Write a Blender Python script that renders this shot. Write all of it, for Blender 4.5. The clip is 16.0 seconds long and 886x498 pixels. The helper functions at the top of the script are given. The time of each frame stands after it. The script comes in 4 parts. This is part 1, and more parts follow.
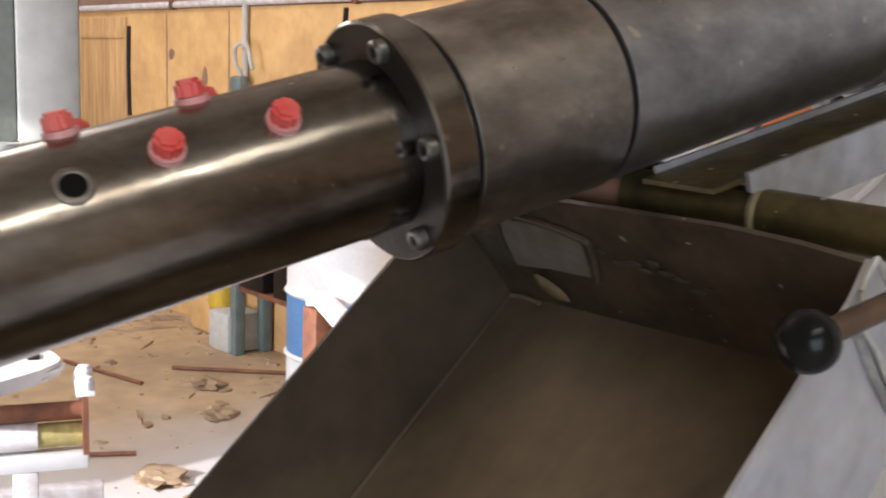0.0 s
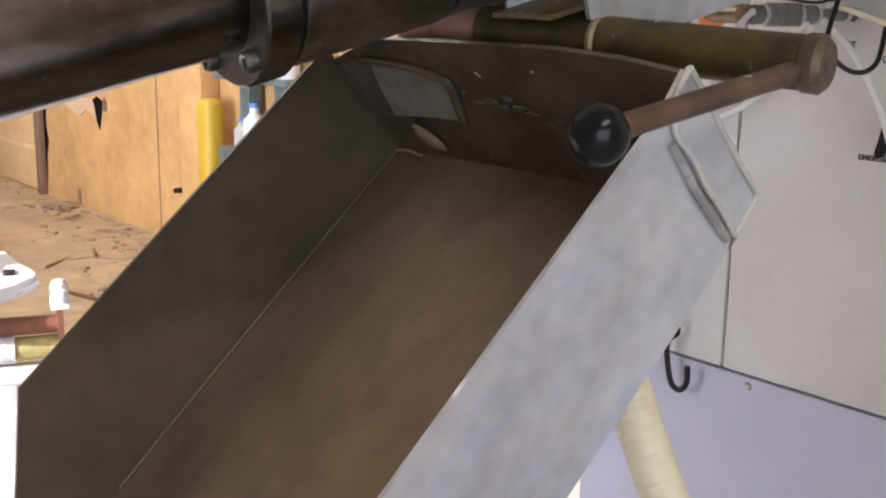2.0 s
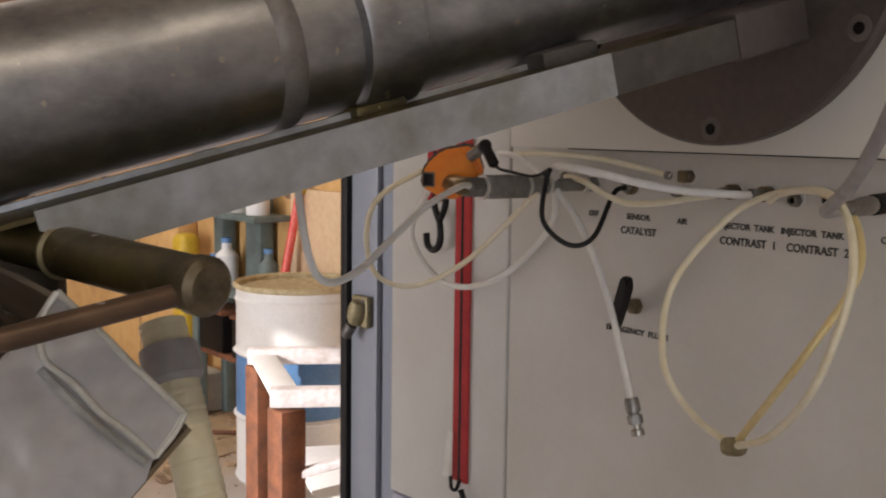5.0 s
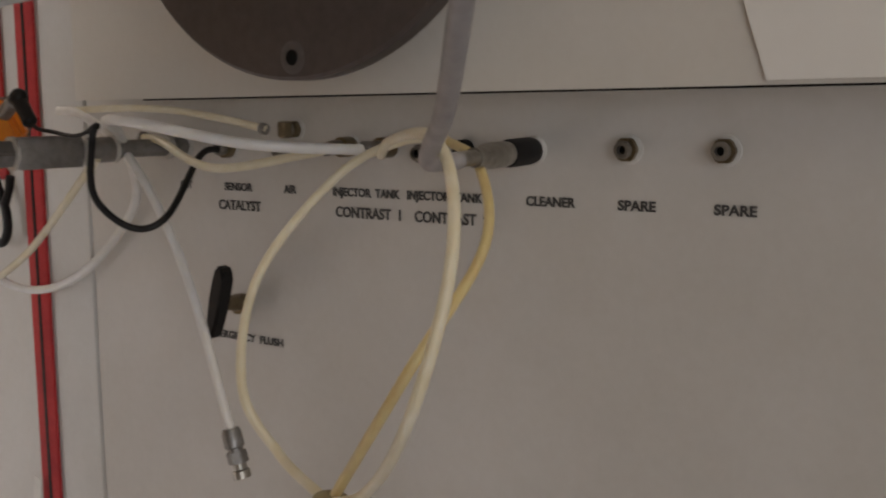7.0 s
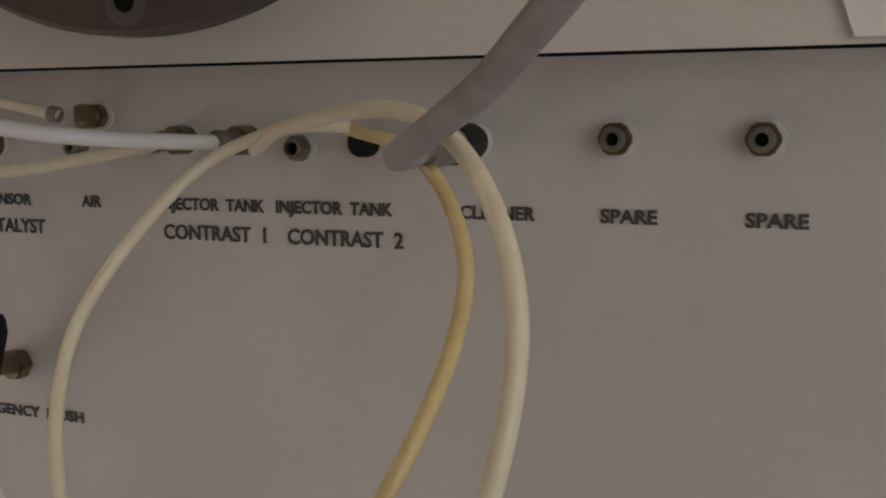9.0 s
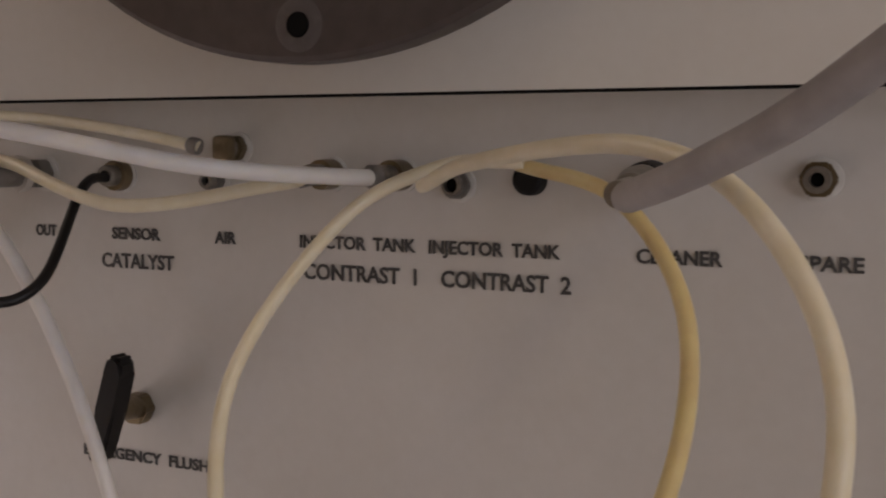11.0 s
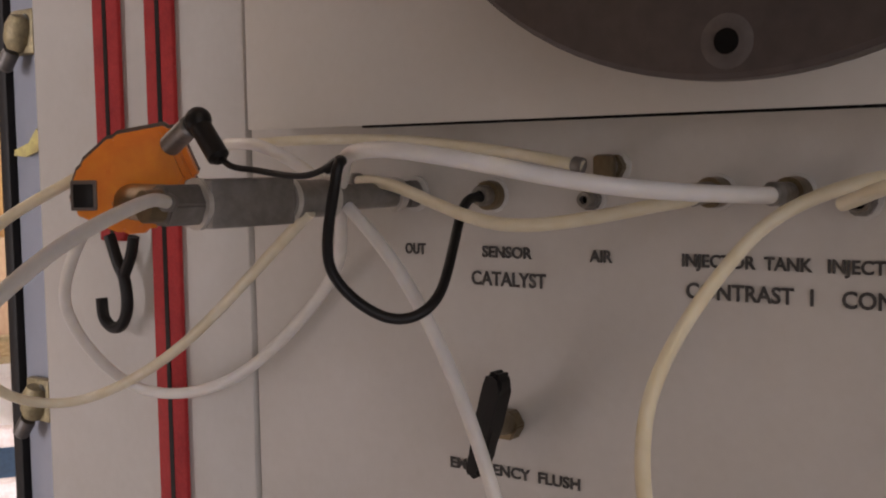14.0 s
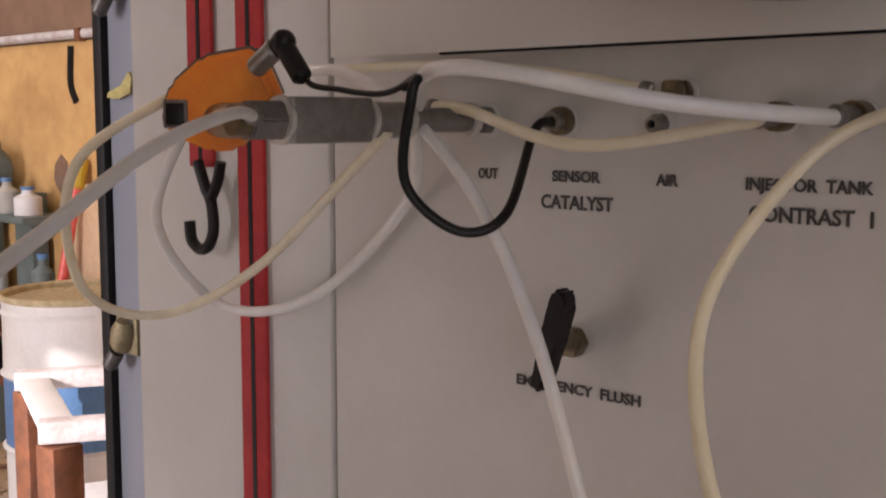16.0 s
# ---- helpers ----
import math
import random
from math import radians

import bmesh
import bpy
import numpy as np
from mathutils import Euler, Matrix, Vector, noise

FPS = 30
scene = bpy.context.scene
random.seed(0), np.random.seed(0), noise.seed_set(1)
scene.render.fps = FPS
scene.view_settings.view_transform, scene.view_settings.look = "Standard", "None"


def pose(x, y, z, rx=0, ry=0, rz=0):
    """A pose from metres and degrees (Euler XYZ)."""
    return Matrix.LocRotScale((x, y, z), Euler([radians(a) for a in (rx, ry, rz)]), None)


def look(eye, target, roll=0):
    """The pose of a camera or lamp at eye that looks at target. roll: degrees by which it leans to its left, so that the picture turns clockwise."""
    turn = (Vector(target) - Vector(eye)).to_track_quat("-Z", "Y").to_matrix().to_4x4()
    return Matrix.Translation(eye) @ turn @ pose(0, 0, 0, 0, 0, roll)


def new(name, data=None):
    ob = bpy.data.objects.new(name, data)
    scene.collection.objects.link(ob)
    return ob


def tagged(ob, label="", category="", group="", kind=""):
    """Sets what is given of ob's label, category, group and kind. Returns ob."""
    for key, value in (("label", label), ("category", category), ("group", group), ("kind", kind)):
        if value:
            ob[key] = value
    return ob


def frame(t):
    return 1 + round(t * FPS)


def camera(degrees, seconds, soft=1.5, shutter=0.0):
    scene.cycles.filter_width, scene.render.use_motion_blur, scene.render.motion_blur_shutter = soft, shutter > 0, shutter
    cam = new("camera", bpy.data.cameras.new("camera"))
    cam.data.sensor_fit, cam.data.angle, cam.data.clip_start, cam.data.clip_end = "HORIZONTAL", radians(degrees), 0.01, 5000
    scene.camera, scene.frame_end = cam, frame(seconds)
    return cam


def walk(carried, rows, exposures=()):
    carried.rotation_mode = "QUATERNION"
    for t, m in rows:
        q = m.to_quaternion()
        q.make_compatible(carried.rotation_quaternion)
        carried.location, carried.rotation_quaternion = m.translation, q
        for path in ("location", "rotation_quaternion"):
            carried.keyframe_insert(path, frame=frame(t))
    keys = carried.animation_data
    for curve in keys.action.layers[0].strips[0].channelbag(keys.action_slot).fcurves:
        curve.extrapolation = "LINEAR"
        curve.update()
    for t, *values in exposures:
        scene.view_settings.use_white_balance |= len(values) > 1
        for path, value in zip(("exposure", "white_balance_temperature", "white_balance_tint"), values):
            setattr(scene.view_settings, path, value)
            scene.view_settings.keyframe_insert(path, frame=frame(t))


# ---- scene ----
cam = camera(43.2, 16.0, 2.0, 0.3)
PATH = [
    (0, (-0.029, 0.018, 1.595), (-1.531, 1.299, 1.272), 2.0),
    (0.5, (-0.003, 0.074, 1.592), (-1.472, 1.389, 1.258), 2.0),
    (1, (0.005, 0.123, 1.585), (-1.555, 1.323, 1.229), 3.9),
    (1.5, (0.022, 0.116, 1.572), (-1.547, 1.288, 1.17), 2.5),
    (2, (0.038, 0.06, 1.552), (-1.448, 1.323, 1.108), 0.9),
    (2.5, (0.074, 0.045, 1.544), (-1.432, 1.264, 1.049), 2.4),
    (3, (0.132, 0.115, 1.566), (-1.444, 1.262, 1.121), 1.2),
    (3.5, (0.182, 0.18, 1.584), (-1.43, 1.312, 1.238), 1.6),
    (3.7, (0.199, 0.21, 1.591), (-1.421, 1.337, 1.266), 1.8),
    (5.8, (0.176, 0.347, 1.594), (-1.25, 1.734, 1.389), -0.3),
    (6, (0.155, 0.381, 1.586), (-1.23, 1.803, 1.335), -0.8),
    (6.5, (0.124, 0.457, 1.574), (-1.134, 1.994, 1.341), -0.4),
    (7, (0.099, 0.536, 1.566), (-1.109, 2.109, 1.311), -0.8),
    (7.5, (0.069, 0.6, 1.555), (-1.05, 2.241, 1.32), -1.4),
    (8, (0.004, 0.616, 1.554), (-0.902, 2.382, 1.305), -2.2),
    (8.2, (-0.021, 0.625, 1.556), (-0.862, 2.421, 1.299), -2.1),
    (10.3, (-0.111, 0.653, 1.548), (-0.866, 2.494, 1.35), 0.2),
    (10.5, (-0.118, 0.653, 1.549), (-0.901, 2.484, 1.364), -0.0),
    (11, (-0.14, 0.656, 1.553), (-0.979, 2.461, 1.368), 0.1),
    (11.5, (-0.156, 0.655, 1.55), (-1.08, 2.419, 1.362), -0.5),
    (12, (-0.17, 0.644, 1.553), (-1.159, 2.372, 1.364), -0.3),
    (12.5, (-0.182, 0.638, 1.553), (-1.241, 2.326, 1.372), -0.3),
    (13, (-0.19, 0.632, 1.552), (-1.299, 2.288, 1.382), -0.4),
    (13.5, (-0.197, 0.626, 1.553), (-1.35, 2.253, 1.396), -0.4),
    (14, (-0.196, 0.626, 1.555), (-1.394, 2.22, 1.399), -0.9),
    (14.5, (-0.189, 0.622, 1.556), (-1.415, 2.195, 1.409), -0.5),
    (15, (-0.184, 0.615, 1.554), (-1.447, 2.159, 1.401), -0.1),
    (15.5, (-0.184, 0.612, 1.551), (-1.477, 2.129, 1.384), -0.2),
    (16, (-0.178, 0.61, 1.538), (-1.483, 2.109, 1.312), 0.1),
]
EXPOSURES = [(0, 0.70, 6250, 14), (0.5, 0.95, 6300, 15), (1.5, 1.08, 6150, 16), (2.5, 0.82, 6150, 15), (3.5, 0.22, 6500, 15), (6, 0.12, 7000, 16), (8.2, 0.0, 6850, 12), (10.5, 0.08, 7050, 22), (14.5, 0.12, 7120, 24), (16, 0.18, 7060, 25)]
walk(cam, [(t, look(eye, target, roll)) for t, eye, target, roll in PATH], EXPOSURES)


# ---- world and light ----
world = bpy.data.worlds.new("sky")
scene.world = world
world.use_nodes = True
wn = world.node_tree.nodes
sky = wn.new("ShaderNodeTexSky")
sky.sky_type = 'NISHITA'
sky.sun_disc = False
sky.sun_elevation = radians(22)
sky.sun_rotation = radians(179)
world.node_tree.links.new(sky.outputs[0], wn["Background"].inputs[0])
wn["Background"].inputs[1].default_value = 0.08


def opening_light(name, place, target, sx, sy, power, colour):
    lamp = bpy.data.lights.new(name, "AREA")
    lamp.shape, lamp.size, lamp.size_y, lamp.energy, lamp.color = "RECTANGLE", sx, sy, power, colour
    ob = new(name, lamp)
    ob.matrix_world = look(place, target)
    return ob


# daylight of the unseen east and yard gates; both roof lamps are added
opening_light("gate_daylight", (3.9, -2.15, 1.9), (-0.3, -0.3, 1.5), 3.4, 3.2, 66, (0.84, 0.91, 1.0))
opening_light("yard_daylight", (-2.78, -3.9, 1.78), (-3.6, 3, 0.5), 1.9, 3.3, 225, (0.86, 0.92, 1.0))
opening_light("added_roof_light", (2.2, -0.4, 4.35), (2.2, -0.4, 0), 0.14, 2.6, 30, (1.0, 0.90, 0.72))
opening_light("added_roof_light", (-7.0, 1.0, 4.3), (-7.0, 1.0, 0), 5.0, 1.5, 92, (1.0, 0.93, 0.82))
sun = bpy.data.lights.new("sun", "SUN")
sun.energy, sun.angle, sun.color = 5.0, radians(0.5), (1.0, 0.98, 0.95)
new("sun", sun).matrix_world = look((0, 0, 0), (-0.02, 0.86, -0.348))

# ---- materials ----


def material(name, base, rough=0.5, metal=0.0, dark=None, scale=8.0, amount=0.5, fine=60.0, bump=0.05, streak=(1, 1, 1), spec=0.5, rvar=0.1, grain_mix=0.25, fleck=0.0, dent=0.0):
    """Base colour broken by stains and by fine grain; bump from both."""
    m = bpy.data.materials.new(name)
    m.use_nodes = True
    n, l = m.node_tree.nodes, m.node_tree.links
    b = n["Principled BSDF"]
    tc = n.new("ShaderNodeTexCoord")
    mp = n.new("ShaderNodeMapping")
    mp.inputs["Scale"].default_value = streak
    l.new(tc.outputs["Object"], mp.inputs[0])
    n1 = n.new("ShaderNodeTexNoise")
    n1.inputs["Scale"].default_value, n1.inputs["Detail"].default_value, n1.inputs["Roughness"].default_value = scale, 8, 0.62
    n2 = n.new("ShaderNodeTexNoise")
    n2.inputs["Scale"].default_value, n2.inputs["Detail"].default_value = fine, 5
    for q in (n1, n2):
        l.new(mp.outputs[0], q.inputs["Vector"])
    ramp = n.new("ShaderNodeValToRGB")
    ramp.color_ramp.elements[0].position, ramp.color_ramp.elements[1].position = 0.36, 0.66
    l.new(n1.outputs[0], ramp.inputs[0])
    mixf = n.new("ShaderNodeMath")
    mixf.operation = "MULTIPLY"
    mixf.inputs[1].default_value = amount
    l.new(ramp.outputs[0], mixf.inputs[0])
    mix = n.new("ShaderNodeMix")
    mix.data_type = "RGBA"
    mix.inputs["A"].default_value = (*base, 1)
    mix.inputs["B"].default_value = (*(dark or [c * 0.6 for c in base]), 1)
    l.new(mixf.outputs[0], mix.inputs["Factor"])
    grain = n.new("ShaderNodeMix")
    grain.data_type, grain.blend_type = "RGBA", "OVERLAY"
    grain.inputs["Factor"].default_value = grain_mix
    l.new(mix.outputs["Result"], grain.inputs["A"])
    l.new(n2.outputs[0], grain.inputs["B"])
    colour = grain.outputs["Result"]
    if fleck:
        # pale specks of dried resin
        n3 = n.new("ShaderNodeTexNoise")
        n3.inputs["Scale"].default_value, n3.inputs["Detail"].default_value = 130, 1
        l.new(tc.outputs["Object"], n3.inputs["Vector"])
        cut = n.new("ShaderNodeMapRange")
        cut.inputs["From Min"].default_value, cut.inputs["From Max"].default_value = fleck, fleck + 0.03
        l.new(n3.outputs[0], cut.inputs[0])
        speck = n.new("ShaderNodeMix")
        speck.data_type = "RGBA"
        speck.inputs["B"].default_value = (0.55, 0.50, 0.42, 1)
        l.new(cut.outputs[0], speck.inputs["Factor"])
        l.new(colour, speck.inputs["A"])
        colour = speck.outputs["Result"]
    l.new(colour, b.inputs["Base Color"])
    rr = n.new("ShaderNodeMapRange")
    rr.inputs["To Min"].default_value, rr.inputs["To Max"].default_value = max(0.02, rough - rvar), min(1, rough + rvar)
    l.new(n1.outputs[0], rr.inputs[0])
    l.new(rr.outputs[0], b.inputs["Roughness"])
    b.inputs["Metallic"].default_value = metal
    b.inputs["Specular IOR Level"].default_value = spec
    if bump:
        bp = n.new("ShaderNodeBump")
        bp.inputs["Strength"].default_value, bp.inputs["Distance"].default_value = bump, 0.002
        l.new(n2.outputs[0], bp.inputs["Height"])
        l.new(bp.outputs[0], b.inputs["Normal"])
        if dent:
            # shallow dents of beaten sheet
            low = n.new("ShaderNodeTexNoise")
            low.inputs["Scale"].default_value, low.inputs["Detail"].default_value = scale * 2.2, 2
            l.new(tc.outputs["Object"], low.inputs["Vector"])
            b2 = n.new("ShaderNodeBump")
            b2.inputs["Strength"].default_value, b2.inputs["Distance"].default_value = 0.5, dent
            l.new(low.outputs[0], b2.inputs["Height"])
            l.new(b2.outputs[0], bp.inputs["Normal"])
    return m


M_PANEL = material("cabinet_paint", (0.60, 0.58, 0.55), 0.45, 0, (0.47, 0.44, 0.39), 4, 0.6, 200, 0.02, grain_mix=0.05)
M_HOUSING = material("housing_paint", (0.66, 0.63, 0.58), 0.4, 0, (0.56, 0.52, 0.46), 4, 0.5, 200, 0.02, grain_mix=0.05)
# housing paint lightened for the lit area right of the disc
M_LIT_PATCH = material("lit_housing_paint", (0.80, 0.78, 0.74), 0.4, 0, (0.74, 0.71, 0.66), 4, 0.4, 200, 0.02, grain_mix=0.05)
M_WORN = material("worn_steel", (0.20, 0.18, 0.165), 0.5, 0.3, (0.12, 0.10, 0.09), 60, 0.7, 300, 0.1)
M_LOWER = material("lavender_paint", (0.44, 0.43, 0.52), 0.45, 0, (0.36, 0.35, 0.43), 3, 0.5, 200, 0.02, grain_mix=0.05)
M_DOOR = material("blue_grey_paint", (0.20, 0.212, 0.248), 0.45, 0, (0.155, 0.165, 0.195), 4, 0.5, 120, 0.03, grain_mix=0.05)
M_RUBBER = material("black_rubber", (0.008, 0.007, 0.007), 0.6, 0, None, 10, 0.3, 120, 0.05, (1, 1, 1), 0.25)
M_DISC = material("dark_disc", (0.10, 0.081, 0.074), 0.42, 0.35, (0.06, 0.05, 0.05), 12, 0.6, 150, 0.05)
M_STEEL = material("turned_steel", (0.40, 0.385, 0.36), 0.21, 1.0, (0.13, 0.112, 0.095), 22, 1.0, 140, 0.10, (1, 0.5, 1), 0.5, 0.13, fleck=0.745)
M_BARREL = material("dark_barrel", (0.50, 0.50, 0.515), 0.42, 1.0, (0.20, 0.195, 0.20), 18, 0.95, 120, 0.10, (1, 0.6, 1), 0.5, 0.2, fleck=0.73)
# dark surroundings mirrored in the flange face, put into the colour
M_FACE = material("dark_reflection_face", (0.055, 0.045, 0.036), 0.45, 0.6, (0.025, 0.02, 0.016), 30, 0.9, 160, 0.15)
M_PINK = material("pale_red_plastic", (0.72, 0.30, 0.28), 0.45, 0, (0.62, 0.40, 0.36), 60, 0.6, 300, 0.05)
M_RIM = material("bright_worn_rim", (0.30, 0.28, 0.25), 0.42, 0.8, (0.14, 0.12, 0.10), 80, 0.8, 300, 0.15)
M_COPPER = material("copper_bush", (0.42, 0.24, 0.17), 0.5, 0.4, (0.22, 0.12, 0.08), 50, 0.8, 200, 0.15)
M_LIP_SHADE = material("lip_shade_grey", (0.40, 0.40, 0.38), 0.5, 0.3, (0.25, 0.24, 0.22), 50, 0.9, 160, 0.2)
M_BRIGHT = material("bright_ring", (0.62, 0.60, 0.56), 0.42, 0.5, (0.45, 0.43, 0.39), 60, 0.5, 200, 0.05)
M_SCUFF = material("grey_scuffs", (0.15, 0.13, 0.105), 0.5, 0.2, (0.07, 0.056, 0.042), 45, 1.0, 160, 0.25)
M_BOLT = material("bolt_steel", (0.26, 0.25, 0.23), 0.36, 0.9, (0.05, 0.07, 0.06), 60, 0.6, 300, 0.1)
M_DARK = material("dark_hole", (0.006, 0.0055, 0.005), 0.7, spec=0.1)
M_RED = material("red_plastic_cap", (0.75, 0.07, 0.06), 0.4, 0, (0.8, 0.25, 0.2), 60, 0.6, 300, 0.05)
# oil stain, with the shade below the barrel darkened into the colour
M_END = material("oily_shaded_end_sheet", (0.125, 0.095, 0.062), 0.40, 0.2, (0.04, 0.03, 0.02), 20, 1.0, 90, 0.15, fleck=0.77)
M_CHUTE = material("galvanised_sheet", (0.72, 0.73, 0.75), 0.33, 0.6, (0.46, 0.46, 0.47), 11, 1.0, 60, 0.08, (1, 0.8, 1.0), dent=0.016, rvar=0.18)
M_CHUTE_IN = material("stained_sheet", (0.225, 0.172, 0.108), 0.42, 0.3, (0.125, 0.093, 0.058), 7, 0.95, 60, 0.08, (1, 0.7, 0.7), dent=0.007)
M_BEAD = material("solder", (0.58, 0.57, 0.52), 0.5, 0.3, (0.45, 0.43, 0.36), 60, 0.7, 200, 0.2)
# brown stain, darker than the floor sheet to include the barrel's shade
M_WALLIN = material("stained_shaded_wall", (0.105, 0.078, 0.050), 0.48, 0.2, (0.05, 0.036, 0.022), 12, 0.85, 60, 0.08)
M_ENDCLAMP = material("worn_clamp", (0.17, 0.13, 0.075), 0.45, 0.6, (0.07, 0.055, 0.035), 90, 0.9, 200, 0.3)
M_PATCH = material("resin_patch", (0.28, 0.255, 0.22), 0.48, 0.2, (0.13, 0.11, 0.088), 24, 0.8, 120, 0.2)
M_CRUSTY = material("dried_resin", (0.24, 0.18, 0.10), 0.6, 0, (0.14, 0.10, 0.06), 60, 0.8, 200, 0.2)
M_RING = material("worn_ring", (0.118, 0.100, 0.093), 0.5, 0.25, (0.085, 0.072, 0.068), 60, 0.7, 300, 0.1)
M_SLEEVE = material("worn_sleeve", (0.56, 0.535, 0.50), 0.34, 1.0, (0.20, 0.175, 0.15), 24, 1.0, 140, 0.12, (1, 0.6, 1), 0.5, 0.18, fleck=0.73)
M_RAIL = material("grey_rail_paint", (0.38, 0.39, 0.41), 0.42, 0.3, (0.24, 0.23, 0.20), 22, 0.8, 100, 0.08)
M_DARKGREY = material("dark_rail_end", (0.10, 0.09, 0.083), 0.45, 0.3, (0.06, 0.053, 0.048), 40, 0.9, 120, 0.12)
M_SHAFT = material("oily_brass_shaft", (0.13, 0.098, 0.034), 0.40, 0.5, (0.045, 0.035, 0.018), 34, 0.95, 160, 0.2, fleck=0.73)
M_LEVER = material("rusty_lever", (0.17, 0.105, 0.065), 0.42, 0.5, (0.07, 0.045, 0.03), 50, 0.9, 200, 0.2, fleck=0.73)
M_KNOB = material("black_knob", (0.007, 0.0085, 0.008), 0.20, 0, (0.016, 0.014, 0.011), 60, 0.6, 200, 0.15, (1, 1, 1), 0.2)
M_HOSE = material("cream_hose", (0.74, 0.67, 0.47), 0.5, 0, (0.60, 0.50, 0.32), 20, 0.5, 100, 0.05)
M_WHITE = material("white_tube", (0.72, 0.71, 0.69), 0.32, 0, (0.66, 0.63, 0.57), 20, 0.5, 100, 0.0)
M_CREAM = material("cream_tube", (0.71, 0.655, 0.51), 0.35, 0, (0.64, 0.57, 0.40), 20, 0.5, 100, 0.0)
M_YELLOW = material("amber_tube", (0.64, 0.52, 0.27), 0.35, 0, (0.57, 0.44, 0.19), 20, 0.5, 100, 0.0)
for tube_plastic in (M_WHITE, M_CREAM, M_YELLOW):
    shader = tube_plastic.node_tree.nodes["Principled BSDF"]
    shader.inputs["Subsurface Weight"].default_value = 0.5
    shader.inputs["Subsurface Radius"].default_value = (1.0, 0.9, 0.7)
    shader.inputs["Subsurface Scale"].default_value = 0.005
M_GREY = material("grey_hose", (0.36, 0.34, 0.34), 0.5, 0, (0.28, 0.26, 0.25), 20, 0.6, 100, 0.08)
M_BLACK = material("black_plastic", (0.008, 0.007, 0.007), 0.42, 0, None, 10, 0.3, 120, 0.05, (1, 1, 1), 0.25)
M_STRAP = material("red_webbing", (0.48, 0.03, 0.03), 0.75, 0, (0.30, 0.02, 0.025), 40, 0.7, 500, 0.4)
M_ORANGE = material("orange_plastic", (0.85, 0.27, 0.02), 0.4, 0, (0.70, 0.18, 0.02), 40, 0.5, 200, 0.05)
M_CASEBACK = material("brown_grey_plastic", (0.13, 0.105, 0.095), 0.5, 0, (0.08, 0.065, 0.06), 40, 0.6, 200, 0.05)
M_MANIFOLD = material("grey_fitting", (0.26, 0.25, 0.24), 0.42, 0.7, (0.16, 0.14, 0.12), 60, 0.6, 250, 0.1)
M_BRASS = material("dull_brass", (0.22, 0.175, 0.11), 0.38, 0.9, (0.14, 0.10, 0.06), 80, 0.6, 300, 0.1)
M_NICKEL = material("dull_nickel", (0.42, 0.40, 0.36), 0.35, 0.9, (0.2, 0.18, 0.15), 80, 0.6, 300, 0.1)
M_TEXT = material("black_lettering", (0.055, 0.052, 0.05), 0.6, 0, None, 60, 0.3, 200, 0.0)
M_TAG = material("paper_tag", (0.7, 0.67, 0.62), 0.8)
M_WALL = material("ochre_wall", (0.66, 0.41, 0.17), 0.8, 0, (0.47, 0.27, 0.11), 2.2, 0.75, 14, 0.4)
M_UPPER = material("brown_upper_wall", (0.25, 0.15, 0.10), 0.8, 0, (0.16, 0.10, 0.07), 2, 0.6, 14, 0.3)
M_PLY = material("streaked_plywood", (0.60, 0.38, 0.17), 0.75, 0, (0.34, 0.18, 0.08), 5, 0.9, 30, 0.2, (6, 1, 0.35))
M_CREAMW = material("cream_wall_board", (0.74, 0.52, 0.28), 0.75, 0, (0.60, 0.38, 0.18), 2.5, 0.6, 30, 0.2)
M_CONCRETE = material("grey_column", (0.50, 0.49, 0.46), 0.8, 0, (0.33, 0.32, 0.28), 2, 0.6, 20, 0.3)
M_HALL = material("hall_plaster", (0.50, 0.42, 0.33), 0.85, 0, (0.42, 0.35, 0.27), 0.8, 0.5, 12, 0.3)
M_CEIL = material("ceiling_plaster", (0.52, 0.46, 0.38), 0.9, 0, None, 0.8, 0.3, 12, 0.2)
M_RUST = material("rusty_steel", (0.24, 0.09, 0.045), 0.65, 0.2, (0.10, 0.045, 0.03), 14, 0.8, 90, 0.3)
M_WHITENED = material("whitened_rusty_steel", (0.64, 0.63, 0.65), 0.65, 0, (0.30, 0.19, 0.15), 18, 0.55, 60, 0.2)
M_DRUMW = material("white_drum_paint", (0.78, 0.79, 0.80), 0.4, 0, (0.66, 0.65, 0.62), 5, 0.6, 60, 0.1)
M_DRUMB = material("blue_drum_paint", (0.10, 0.24, 0.48), 0.45, 0, (0.08, 0.18, 0.36), 5, 0.6, 60, 0.1)
M_YPAINT = material("yellow_paint", (0.62, 0.42, 0.04), 0.5, 0, (0.5, 0.32, 0.04), 5, 0.6, 60, 0.1)
M_TEAL = material("teal_machine_paint", (0.15, 0.20, 0.20), 0.55, 0, (0.07, 0.085, 0.08), 6, 0.6, 60, 0.1)
M_CLOTH = material("white_plastic_sunlit_steel", (0.78, 0.78, 0.79), 0.6, 0, (0.66, 0.66, 0.68), 6, 0.5, 40, 0.2)
M_CRUST = material("crusted_rim", (0.55, 0.47, 0.30), 0.85, 0, (0.35, 0.27, 0.15), 30, 0.8, 80, 0.5)
M_BOARD = material("cream_board", (0.68, 0.50, 0.33), 0.75, 0, (0.58, 0.42, 0.27), 2, 0.5, 40, 0.1)
M_DEBRIS = material("debris", (0.42, 0.30, 0.18), 0.9, 0, (0.20, 0.13, 0.09), 9, 0.9, 60, 0.3)
M_YTAB = material("yellow_tab_paint", (0.42, 0.36, 0.13), 0.55, 0.1, (0.22, 0.17, 0.07), 40, 0.7, 200, 0.1)
